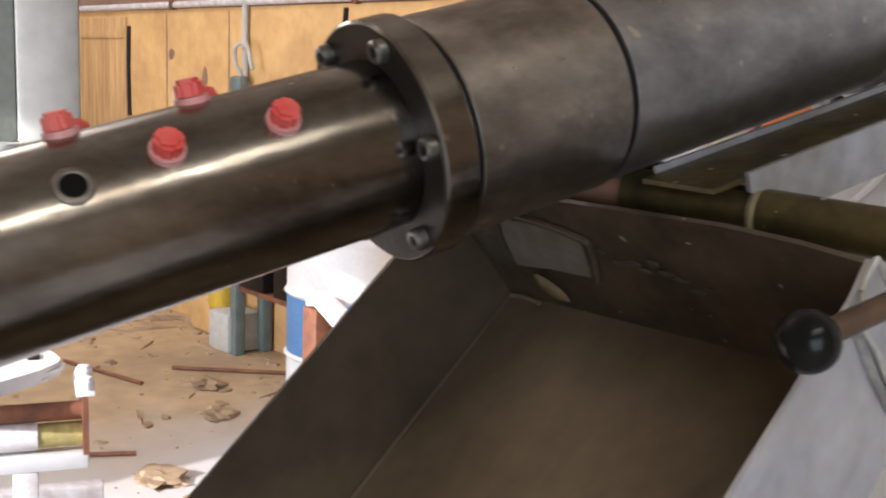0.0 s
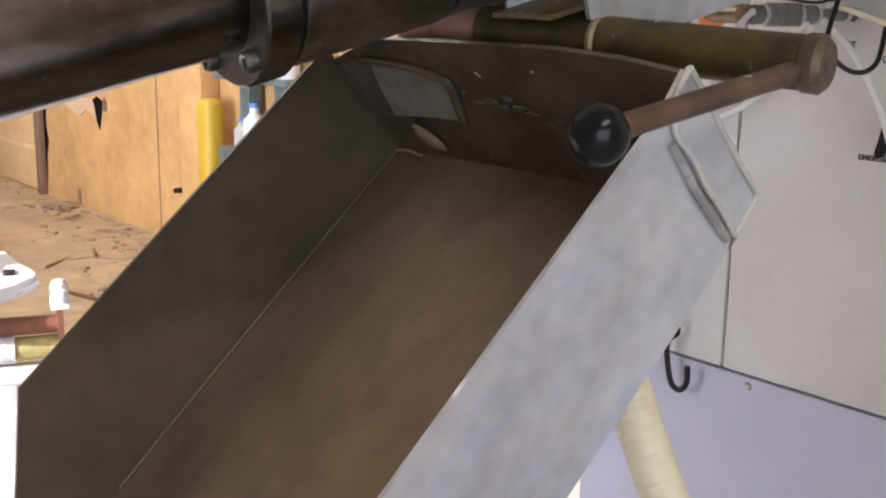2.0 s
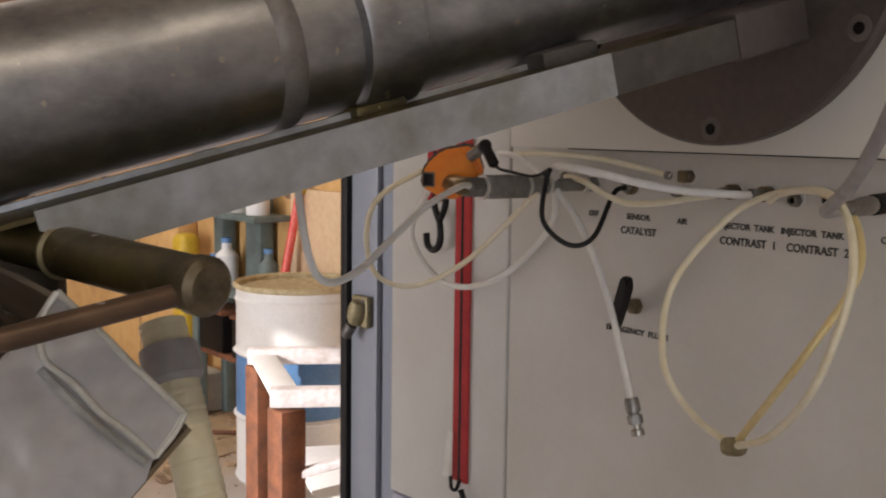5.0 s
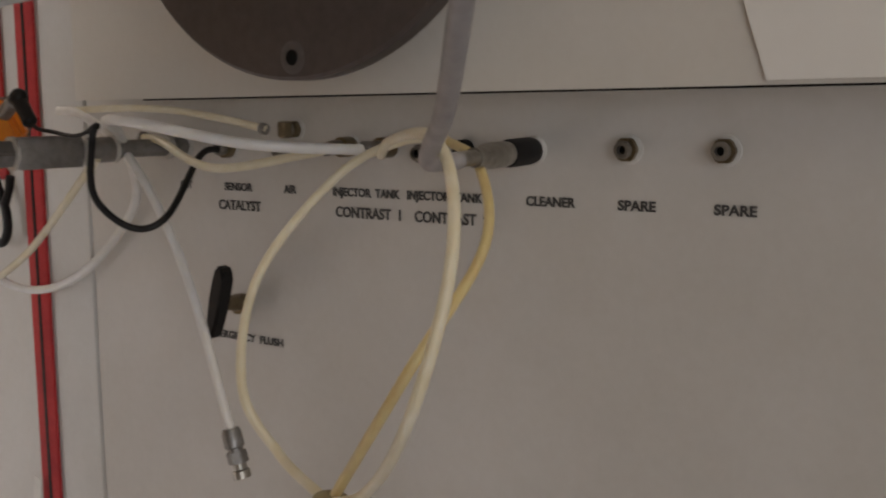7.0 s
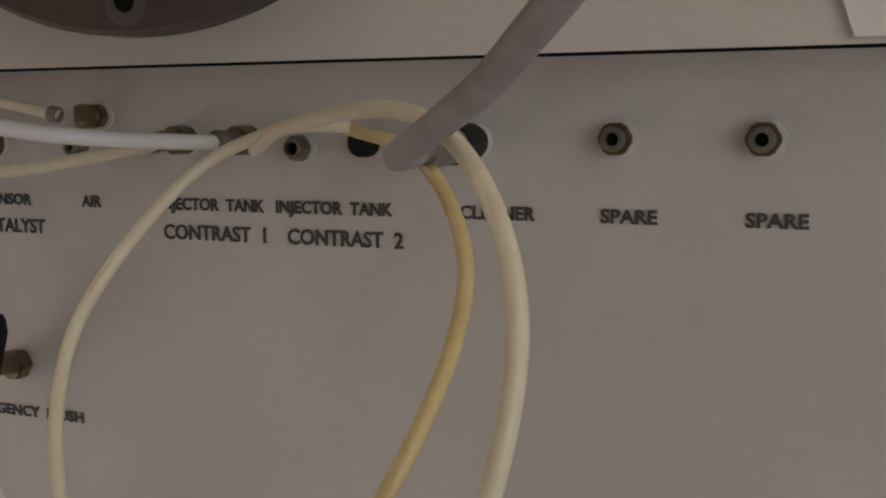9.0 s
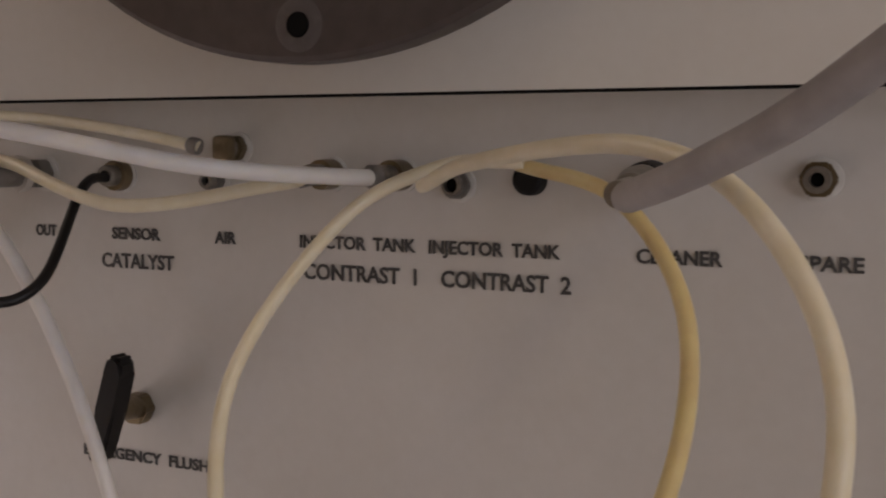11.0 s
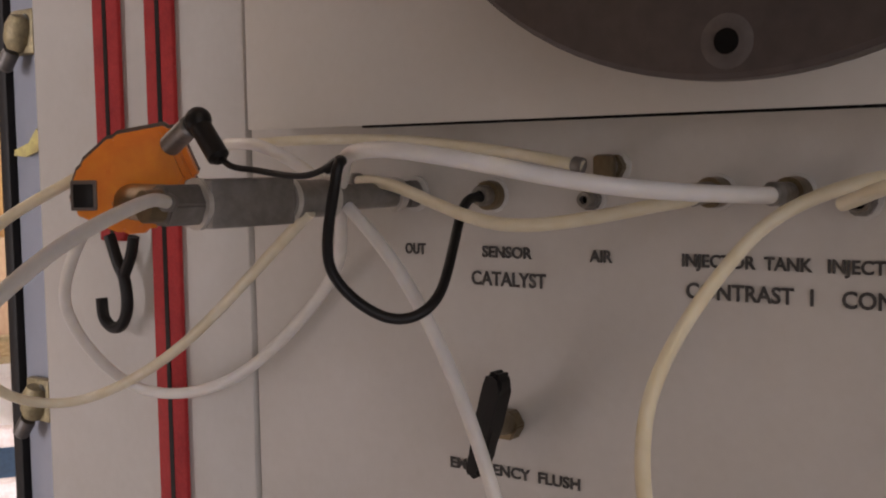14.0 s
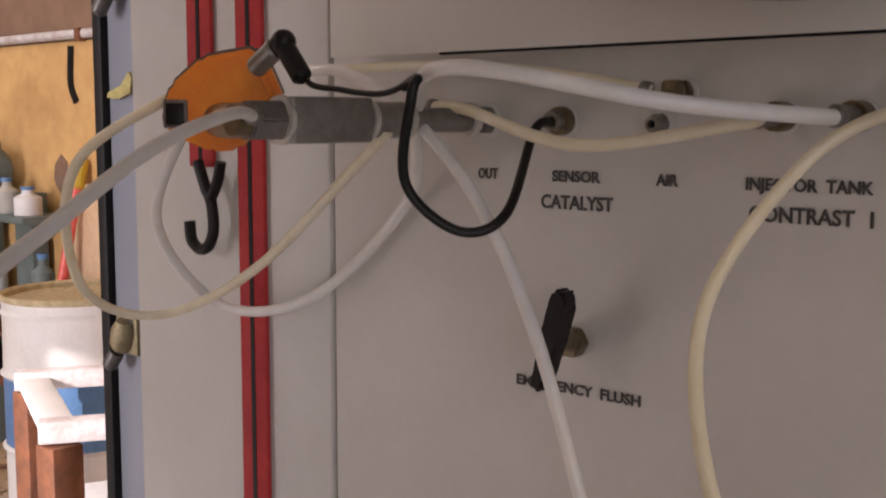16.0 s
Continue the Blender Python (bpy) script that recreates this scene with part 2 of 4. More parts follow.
M_TEALGREY = material("grey_green_paint", (0.20, 0.22, 0.19), 0.6, 0, (0.15, 0.16, 0.14), 4, 0.6, 60, 0.1)
M_ZINC = material("yellow_zinc", (0.30, 0.25, 0.14), 0.55, 0.4, (0.10, 0.075, 0.045), 60, 0.7, 200, 0.2)



def floor_material():
    m = material("dusty_floor", (0.50, 0.36, 0.22), 0.85, 0, (0.33, 0.235, 0.15), 1.6, 0.8, 9, 0.5)
    n, l = m.node_tree.nodes, m.node_tree.links
    b = n["Principled BSDF"]
    old = b.inputs["Base Color"].links[0].from_socket
    tc = n.new("ShaderNodeTexCoord")
    sep = n.new("ShaderNodeSeparateXYZ")
    l.new(tc.outputs["Object"], sep.inputs[0])
    big = n.new("ShaderNodeTexNoise")
    big.inputs["Scale"].default_value, big.inputs["Detail"].default_value = 1.3, 6
    l.new(tc.outputs["Object"], big.inputs["Vector"])
    mul = n.new("ShaderNodeMath")
    mul.operation, mul.inputs[1].default_value = "MULTIPLY_ADD", 1.6
    l.new(big.outputs[0], mul.inputs[0])
    l.new(sep.outputs[0], mul.inputs[2])
    rng_ = n.new("ShaderNodeMapRange")
    rng_.inputs["From Min"].default_value, rng_.inputs["From Max"].default_value = -3.9, -3.1
    l.new(mul.outputs[0], rng_.inputs[0])
    mix = n.new("ShaderNodeMix")
    mix.data_type = "RGBA"
    mix.inputs["B"].default_value = (0.50, 0.48, 0.48, 1)
    l.new(rng_.outputs[0], mix.inputs["Factor"])
    l.new(old, mix.inputs["A"])
    l.new(mix.outputs["Result"], b.inputs["Base Color"])
    return m


M_FLOOR = floor_material()

# ---- mesh helpers ----


def link(name, bm, mat, parent=None, label="", smooth=True, m=None):
    me = bpy.data.meshes.new(name)
    bmesh.ops.recalc_face_normals(bm, faces=bm.faces)
    if smooth:
        for f in bm.faces:
            f.smooth = True
        for e in bm.edges:
            if len(e.link_faces) == 2 and e.calc_face_angle(0) > 0.45:
                e.smooth = False
    bm.to_mesh(me)
    bm.free()
    me.materials.append(mat)
    ob = new(name, me)
    if m is not None:
        ob.matrix_basis = m
    if parent is not None:
        ob.parent = parent
    if label:
        ob["label"] = label
    return ob


def part(name, bm, mat, parent, label="", m=None):
    return link(name, bm, mat, parent, label, True, m)


def thing(name, label, category, m=None, group="", kind=""):
    ob = new(name)
    ob.empty_display_size = 0.05
    if m is not None:
        ob.matrix_basis = m
    return tagged(ob, label, category, group, kind)


def box(x0, x1, y0, y1, z0, z1, bevel=0.0, bm=None, segs=2):
    bm = bm or bmesh.new()
    r = bmesh.ops.create_cube(bm, size=1)
    bmesh.ops.transform(bm, verts=r["verts"], matrix=Matrix.Translation(((x0 + x1) / 2, (y0 + y1) / 2, (z0 + z1) / 2)) @ Matrix.Diagonal((abs(x1 - x0), abs(y1 - y0), abs(z1 - z0), 1)))
    if bevel:
        es = list({e for v in r["verts"] for e in v.link_edges})
        bmesh.ops.bevel(bm, geom=es, offset=bevel, segments=segs, affect="EDGES", profile=0.5)
    return bm


def axis_frame(a, b):
    """A frame at a with its z axis towards b."""
    a, b = Vector(a), Vector(b)
    return Matrix.Translation(a) @ (b - a).to_track_quat("Z", "Y").to_matrix().to_4x4()


def lathe(profile, segs=32, m=None, bm=None):
    """profile: (radius, height) pairs turned about z."""
    bm = bm or bmesh.new()
    rings = []
    for r, z in profile:
        if r < 1e-6:
            rings.append([bm.verts.new((0, 0, z))])
        else:
            rings.append([bm.verts.new((r * math.cos(2 * math.pi * k / segs), r * math.sin(2 * math.pi * k / segs), z)) for k in range(segs)])
    for a, b in zip(rings, rings[1:]):
        for k in range(segs):
            q = (k + 1) % segs
            vs = [a[0]] if len(a) == 1 else [a[k], a[q]]
            ws = [b[0]] if len(b) == 1 else [b[q], b[k]]
            if len(vs) + len(ws) > 2:
                bm.faces.new(vs + ws)
    if m is not None:
        bmesh.ops.transform(bm, verts=[v for r in rings for v in r], matrix=m)
    return bm


def rod(a, b, r, segs=20, bm=None, bevel=0.0):
    h = (Vector(b) - Vector(a)).length
    c = min(bevel, r * 0.5)
    prof = [(0, 0), (r - c, 0), (r, c), (r, h - c), (r - c, h), (0, h)] if c else [(0, 0), (r, 0), (r, h), (0, h)]
    return lathe(prof, segs, axis_frame(a, b), bm)


def smooth_path(pts, per=10):
    """A Catmull-Rom line through the points."""
    p = [Vector(q) for q in pts]
    p = [2 * p[0] - p[1]] + p + [2 * p[-1] - p[-2]]
    out = []
    for i in range(1, len(p) - 2):
        for k in range(per):
            t = k / per
            out.append(0.5 * (2 * p[i] + (p[i + 1] - p[i - 1]) * t + (2 * p[i - 1] - 5 * p[i] + 4 * p[i + 1] - p[i + 2]) * t * t + (3 * p[i] - p[i - 1] - 3 * p[i + 1] + p[i + 2]) * t ** 3))
    return out + [p[-2]]


def tube(pts, r, per=10, segs=14, ribs=None, bm=None):
    """A round tube along a smooth line; ribs: (pitch, depth) of a corrugated hose."""
    line = smooth_path(pts, per)
    bm = bm or bmesh.new()
    up, rings, run = Vector((0.13, 0.31, 0.94)), [], 0.0
    for i, c in enumerate(line):
        d = (line[min(i + 1, len(line) - 1)] - line[max(i - 1, 0)]).normalized()
        side = up.cross(d).normalized()
        up = d.cross(side).normalized()
        if i:
            run += (c - line[i - 1]).length
        q = r + (ribs[1] * math.sin(2 * math.pi * run / ribs[0]) if ribs else 0)
        rings.append([bm.verts.new(c + q * (math.cos(2 * math.pi * k / segs) * side + math.sin(2 * math.pi * k / segs) * up)) for k in range(segs)])
    for a, b in zip(rings, rings[1:]):
        for k in range(segs):
            bm.faces.new((a[k], a[(k + 1) % segs], b[(k + 1) % segs], b[k]))
    bm.faces.new(rings[0][::-1])
    bm.faces.new(rings[-1])
    return bm


def slab(outline, depth, m=None, bevel=0.0, bm=None):
    """An outline in x, y raised by depth along z."""
    bm = bm or bmesh.new()
    lo = [bm.verts.new((x, y, 0)) for x, y in outline]
    hi = [bm.verts.new((x, y, depth)) for x, y in outline]
    bm.faces.new(lo[::-1])
    bm.faces.new(hi)
    for k in range(len(lo)):
        q = (k + 1) % len(lo)
        bm.faces.new((lo[k], lo[q], hi[q], hi[k]))
    if bevel:
        bmesh.ops.bevel(bm, geom=list(bm.edges), offset=bevel, segments=2, affect="EDGES")
    if m is not None:
        bmesh.ops.transform(bm, verts=bm.verts, matrix=m)
    return bm


def hexagon(r):
    return [(r * math.cos(math.pi / 3 * k), r * math.sin(math.pi / 3 * k)) for k in range(6)]


def lettering(name, text, x, z, size, parent, y, tilt=0.0, width=None):
    """Black lettering on the cabinet's front; x is its left edge, z the foot of the letters."""
    cu = bpy.data.curves.new(name, "FONT")
    cu.body, cu.size, cu.extrude, cu.resolution_u, cu.offset = text, size / 0.70, 0.0002, 3, 0.00022
    tmp = bpy.data.objects.new(name, cu)
    me = bpy.data.meshes.new_from_object(tmp)
    bpy.data.objects.remove(tmp)
    me.materials.append(M_TEXT)
    ob = new(name, me)
    xs = [v.co.x for v in me.vertices]
    k = width / (max(xs) - min(xs)) if width else 1
    ob.matrix_basis = Matrix.Translation((x, y, z)) @ pose(0, 0, 0, 90, 0, 0) @ pose(0, 0, 0, 0, 0, tilt) @ Matrix.Diagonal((k, 1, 1, 1))
    ob.parent = parent
    return ob


# ---- the hall ----
tagged(link("floor", box(-14, 4.2, -4.2, 9, -0.12, 0), M_FLOOR), "dusty ochre concrete floor strewn with debris", "floor", kind="structure")
tagged(link("ceiling", box(-14, 4.2, -4.2, 9, 4.5, 4.6), M_CEIL), "plain plastered hall ceiling", "ceiling", kind="structure")
north = tagged(link("wall_north", box(-14, 4.2, 3.25, 3.45, 0, 1.88), M_WALL), "ochre painted lower wall, stained and chipped", "wall", kind="structure")
tagged(link("wall_north_upper", box(-14, 4.2, 3.27, 3.45, 1.885, 4.5), M_UPPER), "brown painted upper wall", "wall", kind="structure")
tagged(link("wall_west", box(-14.2, -14, -4.2, 3.25, 0, 4.5), M_HALL), "plain plastered end wall", "wall", kind="structure")
# gate openings to the south and to the east, unseen, added to shape daylight
bm = box(-14, -3.75, -4.2, -4.0, 0, 4.5)
box(-1.8, 4.2, -4.2, -4.0, 0, 4.5, bm=bm)
box(-3.75, -1.8, -4.2, -4.0, 3.5, 4.5, bm=bm)
tagged(link("wall_south", bm, M_HALL), "unseen plastered wall with a gate opening added to shape the sun", "wall", kind="structure")
bm = box(4.0, 4.2, -4.0, -3.85, 0, 4.5)
box(4.0, 4.2, -0.4, 3.25, 0, 4.5, bm=bm)
box(4.0, 4.2, -3.85, -0.4, 3.7, 4.5, bm=bm)
tagged(link("wall_east", bm, M_HALL), "unseen plastered wall with an opening added for daylight", "wall", kind="structure")
# unseen wall, added to limit the yard light on the cabinet
tagged(link("light_blocker_wall", box(-1.75, -1.6, -4.0, -0.95, 0, 4.5), M_HALL), "unseen plain wall added to keep yard light off the cabinet", "wall", kind="structure")

# ---- cabinet ----
PY = 1.072
cab = thing("machine_cabinet", "off-white sheet steel machine cabinet with hose ports and black lettering", "cabinet")
part("side_panel", box(-0.875, -0.6708, PY, 1.584, 1.15, 2.3, 0.002), M_PANEL, cab)
part("front_panel", box(-0.667, 0.6, PY, 1.584, 1.15, 2.3, 0.002), M_PANEL, cab)
part("body", box(-0.866, 0.59, PY + 0.012, 1.57, 1.12, 2.28), M_DARK, cab)
part("base_panel", box(-0.875, 0.6, PY + 0.003, 1.584, 0.0, 1.146, 0.002), M_LOWER, cab, "lavender grey painted base")
part("housing", slab([(1.045, 1.5732), (PY + 0.001, 1.578), (PY + 0.001, 2.3), (1.048, 2.3), (1.045, 2.297)], 1.24, Matrix.Translation((-0.640, 0, 0)) @ pose(0, 0, 0, 90, 0, 90)), M_HOUSING, cab, "cream painted raised housing")
# black strip draws the shadow line below the housing's edge
part("seam_shadow_strip", box(-0.56, 0.59, 1.0455, 1.0495, 1.5721, 1.5737), M_DARK, cab)
# thin pale sheet added for the light's slanted edge on the housing
part("lit_patch", slab([(-0.100, 1.5755), (0.59, 1.5755), (0.59, 2.28), (-0.33, 2.28)], 0.002, Matrix.Translation((0, 1.0445, 0)) @ pose(0, 0, 0, 90, 0, 0)), M_LIT_PATCH, cab, "brighter lit area of the housing, put in as a pale sheet")
for x in (-0.634, -0.30, 0.05):
    part("screw", lathe([(0, -0.002), (0.0035, -0.002), (0.0045, 0), (0.0045, 0.003), (0, 0.003)], 16, Matrix.Translation((x, PY + 0.002, 1.136)) @ pose(0, 0, 0, -90, 0, 0)), M_NICKEL, cab)

# mounting disc
disc = thing("mounting_disc", "dark brown round steel mounting disc bolted to the cabinet housing", "disc")
DC = Vector((-0.344, 0.98, 1.731))
plate = part("plate", lathe([(0, 0), (0.1485, 0), (0.1505, 0.002), (0.1505, 0.0122), (0, 0.0122)], 96, Matrix.Translation(DC) @ pose(0, 0, 0, -90, 0, 0)), M_DISC, disc)
part("hub", lathe([(0, 0.012), (0.105, 0.012), (0.105, 0.066), (0, 0.066)], 48, Matrix.Translation(DC) @ pose(0, 0, 0, -90, 0, 0)), M_DISC, disc)
for k in range(6):
    a = radians(-90 + 60 * k)
    hm = Matrix.Translation(DC + Vector((0.138 * math.cos(a), -0.0004, 0.138 * math.sin(a)))) @ pose(0, 0, 0, -90, 0, 0)
    part("washer_ring", lathe([(0.0040, -0.0003), (0.0080, -0.0002), (0.0096, 0.0006), (0.0040, 0.0006)], 28, hm), M_RING, disc, "pale worn ring round a bolt hole")
    part("bolt_hole", lathe([(0.0044, -0.0002), (0.0041, -0.0009), (0, -0.0008)], 24, hm), M_DARK, disc)

# ---- casting barrel ----
D = Vector((0.1056, 0.9637, 0.2450)).normalized()
BAR = Matrix.Translation(DC) @ D.to_track_quat("Z", "Y").to_matrix().to_4x4()
barrel = thing("casting_barrel", "dark turned steel mixing barrel with bolted flange and red caps", "barrel")
part("pipe", lathe([(0, -1.02), (0.0372, -1.02), (0.0372, -0.685), (0, -0.685)], 96, BAR), M_STEEL, barrel)
part("flange", lathe([(0.03, -0.696), (0.0523, -0.696), (0.0535, -0.6948), (0.0535, -0.6802), (0.0528, -0.6795), (0.03, -0.6795)], 96, BAR), M_STEEL, barrel)
# ring over the steel flange carries its dark reflection
part("flange_face", lathe([(0.0374, -0.6950), (0.0374, -0.6964), (0.0518, -0.6964), (0.0522, -0.6959), (0.0522, -0.6950)], 96, BAR), M_FACE, barrel, "flange face coloured dark for its reflections")
part("seal", lathe([(0.03, -0.683), (0.0482, -0.683), (0.0482, -0.586), (0.03, -0.586)], 64, BAR), M_RUBBER, barrel)
part("sleeve", lathe([(0.03, -0.6750), (0.0498, -0.6750), (0.0504, -0.6744), (0.0504, -0.5920), (0.0498, -0.5914), (0.03, -0.5914)], 96, BAR), M_SLEEVE, barrel)
part("tube_body", lathe([(0.03, -0.5868), (0.0490, -0.5868), (0.0492, -0.5866), (0.0492, -0.34), (0.0545, -0.338), (0.0555, -0.335), (0.0555, -0.302), (0.0545, -0.299), (0.0492, -0.297), (0.0492, -0.002), (0, -0.002)], 96, BAR), M_BARREL, barrel)
part("weld_bead", lathe([(0.0490, -0.392), (0.0512, -0.388), (0.0516, -0.383), (0.0510, -0.379), (0.0490, -0.376)], 48, BAR), M_WORN, barrel, "pale weld bead")
UX = D.cross(Vector((0, 0, 1))).normalized()
UZ = UX.cross(D)


def on_barrel(s, ang, r):
    """A frame at s along the barrel, its z axis pointing out of the surface at that angle."""
    a = radians(ang)
    o = UX * math.cos(a) + UZ * math.sin(a)
    m = Matrix((D.cross(o), D, o)).transposed().to_4x4()
    return Matrix.Translation(DC + D * s + o * r) @ m


for k in range(6):
    a = 3 + 60 * k
    m = on_barrel(-0.6962, a, 0.0462) @ pose(0, 0, 0, 90, 0, 0)
    bolt = part("bolt", lathe([(0.0024, 0.0010), (0.0024, 0.0050), (0.0040, 0.0054), (0.0050, 0.0042), (0.0052, 0), (0, 0), (0, 0.0010), (0.0024, 0.0010)], 20, m), M_BOLT, barrel, "worn socket-head bolt")
    part("socket", lathe([(0, 0.0014), (0.0023, 0.0014)], 12, m), M_DARK, bolt)
for s0, a in ((-0.796, 44), (-0.749, 43), (-0.772, 92), (-0.824, 92), (-0.812, 128), (-0.757, 128), (-0.86, 128)):
    cap = part("cap", slab(hexagon(0.0064), 0.0082, on_barrel(s0, a, 0.0380), 0.0016), M_RED, barrel, "red plastic hexagonal cap")
    part("washer", lathe([(0, 0), (0.0070, 0), (0.0068, 0.0030), (0, 0.0032)], 20, on_barrel(s0, a, 0.0362)), M_PINK, cap, "pale pink washer")
for s0, a in ((-0.832, 39), (-0.90, 43), (-0.88, 92)):
    hm = on_barrel(s0, a, 0.0368)
    part("tapped_hole", lathe([(0.0050, 0.0002), (0.0048, 0.0010), (0, 0.0011)], 24, hm), M_DARK, barrel)
    part("hole_rim", lathe([(0.0078, 0.0000), (0.0070, 0.0008), (0.0056, 0.0011), (0.0048, 0.0008)], 24, hm), M_RIM, barrel)

# ---- chute ----
chute = thing("chute", "open sheet metal chute with brown stained inside", "chute")
CH = Matrix.Translation((0, 0.447, 1.520)) @ pose(0, 0, 0, 42, 0, 0)
rw = part("right_wall", slab([(-0.9, -0.088), (-0.030, -0.086), (-0.0205, -0.0812), (0.0, -0.0768), (0.0, 0.004), (-0.020, 0.0), (-0.9, 0.0)], 0.0025, Matrix.Translation((-0.2615, 0, 0)) @ pose(0, 0, 0, 90, 0, 90)), M_CHUTE, chute, "bright galvanised side wall", m=CH)
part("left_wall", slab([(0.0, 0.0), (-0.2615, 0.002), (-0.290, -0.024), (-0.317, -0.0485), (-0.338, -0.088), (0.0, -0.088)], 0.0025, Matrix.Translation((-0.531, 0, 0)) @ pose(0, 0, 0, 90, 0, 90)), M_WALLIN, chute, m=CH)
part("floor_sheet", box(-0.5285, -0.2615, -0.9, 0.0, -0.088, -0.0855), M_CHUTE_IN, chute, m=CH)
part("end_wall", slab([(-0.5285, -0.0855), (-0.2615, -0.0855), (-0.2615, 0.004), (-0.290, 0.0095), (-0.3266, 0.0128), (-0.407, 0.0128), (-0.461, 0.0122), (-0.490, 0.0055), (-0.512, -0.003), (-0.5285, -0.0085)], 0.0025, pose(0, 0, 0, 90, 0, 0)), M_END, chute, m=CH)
part("fold_lip", slab([(0.0, 0.0045), (0.002, -0.0768), (-0.0200, -0.0808), (-0.0222, -0.040), (-0.0225, -0.012), (-0.014, 0.0)], 0.0016, Matrix.Translation((-0.2588, 0, 0)) @ pose(0, 0, 0, 90, 0, 90)), M_CHUTE, chute, "bent bright lip at the wall's end", m=CH)
for pts in ([(-0.014, 0.0), (-0.0222, -0.012), (-0.0212, -0.028), (-0.0224, -0.045), (-0.0206, -0.062), (-0.0200, -0.0808)], [(0.0005, 0.0045), (0.0016, -0.020), (0.0012, -0.045), (0.0022, -0.0768)], [(0.002, -0.0768), (-0.007, -0.0795), (-0.0200, -0.0808)], [(0.0005, 0.0045), (-0.006, 0.003), (-0.014, 0.0)]):
    part("solder_bead", tube([(-0.2568 + 0.0008 * math.sin(90 * a + 70 * b), a, b) for a, b in pts], 0.0016, 8, 8), M_BEAD, chute, "pale solder bead", m=CH)
# grey bead stands in for the soft shadow line along the lip
part("lip_crease", tube([(-0.2580, -0.0262, -0.014), (-0.2578, -0.0270, -0.040), (-0.2580, -0.0258, -0.066), (-0.2584, -0.0245, -0.079)], 0.0022, 8, 8), M_LIP_SHADE, chute, "grey bead coloured as the soft shadow beside the lip", m=CH)
part("weld_seam", tube([(-0.5275, -0.27, -0.0845), (-0.5274, -0.18, -0.0842), (-0.5275, -0.09, -0.0845), (-0.527, -0.003, -0.0845)], 0.0009, 14, 8), M_CHUTE_IN, chute, m=CH)
END = pose(0, 0, 0, 90, 0, 0)
part("patch", slab([(-0.486, -0.007), (-0.452, -0.0085), (-0.428, -0.0145), (-0.4375, -0.0465), (-0.468, -0.0470), (-0.499, -0.0500), (-0.494, -0.026)], 0.0015, Matrix.Translation((0, -0.0030, 0)) @ END), M_PATCH, chute, "pale sheet patch with dried resin", m=CH)
part("smear", slab([(-0.5280, -0.013), (-0.508, -0.006), (-0.490, -0.010), (-0.497, -0.026), (-0.503, -0.050), (-0.516, -0.060), (-0.521, -0.042)], 0.0010, Matrix.Translation((0, -0.0029, 0)) @ END), M_SCUFF, chute, "blotchy grey resin smear", m=CH)
part("patch_weld", tube([(-0.492, -0.004, -0.004), (-0.455, -0.0045, -0.0055), (-0.4275, -0.005, -0.0120), (-0.4235, -0.005, -0.020), (-0.4345, -0.0045, -0.049)], 0.0022, 10, 8), M_END, chute, "dark raised weld round the patch", m=CH)
rng = random.Random(3)
for k in range(9):
    x, z = -0.418 + 0.0075 * k + rng.uniform(-0.004, 0.004), -0.024 - 0.0016 * k + rng.uniform(-0.006, 0.006)
    w, h = rng.uniform(0.003, 0.007), rng.uniform(0.001, 0.0028)
    pts = [(x + w * math.cos(t) * rng.uniform(0.5, 1.2), z + h * math.sin(t) * rng.uniform(0.5, 1.2)) for t in [i * math.pi / 4 for i in range(8)]]
    part("scuff", slab(pts, 0.0007, Matrix.Translation((0, -0.0027, 0)) @ END), M_SCUFF, chute, "scraped grey spot", m=CH)
part("resin_blob", lathe([(0, 0.003), (0.006, 0.0025), (0.010, 0), (0, -0.001)], 16, Matrix.Translation((-0.481, -0.004, -0.067)) @ END @ pose(0, 0, 0, 0, 0, -48) @ Matrix.Diagonal((1.35, 0.72, 1, 1))), M_CRUSTY, chute, "dried tan resin blob", m=CH)
part("resin_line", tube([(-0.526, -0.006, -0.0835), (-0.514, -0.005, -0.0825), (-0.500, -0.006, -0.0840)], 0.0013, 8, 8), M_CRUSTY, chute, "tan resin line in the corner", m=CH)

# rail under the barrel
rail = thing("support_rail", "grey painted steel angle rail under the barrel", "rail")
RL = Matrix.Translation((-0.3375, 0.450, 1.5200)) @ pose(0, 0, 0, 14.5, 0, -8.5)
part("near_web", slab([(0.060, 0.0), (0.372, 0.0), (0.372, 0.0265), (0.020, 0.0265), (0.020, 0.017)], 0.003, pose(0, 0, 0, 90, 0, 90)), M_RAIL, rail, m=RL)
part("channel_floor", box(-0.049, -0.0005, 0.0, 0.478, 0.0215, 0.0240), M_SHAFT, rail, "oily brown channel floor", m=RL)
part("far_web", box(-0.052, -0.049, 0.010, 0.40, 0.006, 0.0275, 0.0006), M_RAIL, rail, m=RL)
part("clamp_saddle", box(-0.085, -0.040, 0.215, 0.25, 0.02, 0.030, 0.003), M_SHAFT, rail, m=RL)
part("clamp_saddle", box(-0.075, -0.030, 0.345, 0.39, 0.02, 0.034, 0.003), M_DARKGREY, rail, m=RL)
# last stretch of the web, darker than the rest
part("web_end", box(0.0002, 0.0031, 0.3725, 0.478, 0.0002, 0.0264, 0.0008), M_DARKGREY, rail, "darker end of the rail", m=RL)
part("end_bracket", box(-0.046, 0.004, 0.478, 0.5452, -0.002, 0.030, 0.003), M_DISC, rail, "dark bracket against the disc", m=RL)

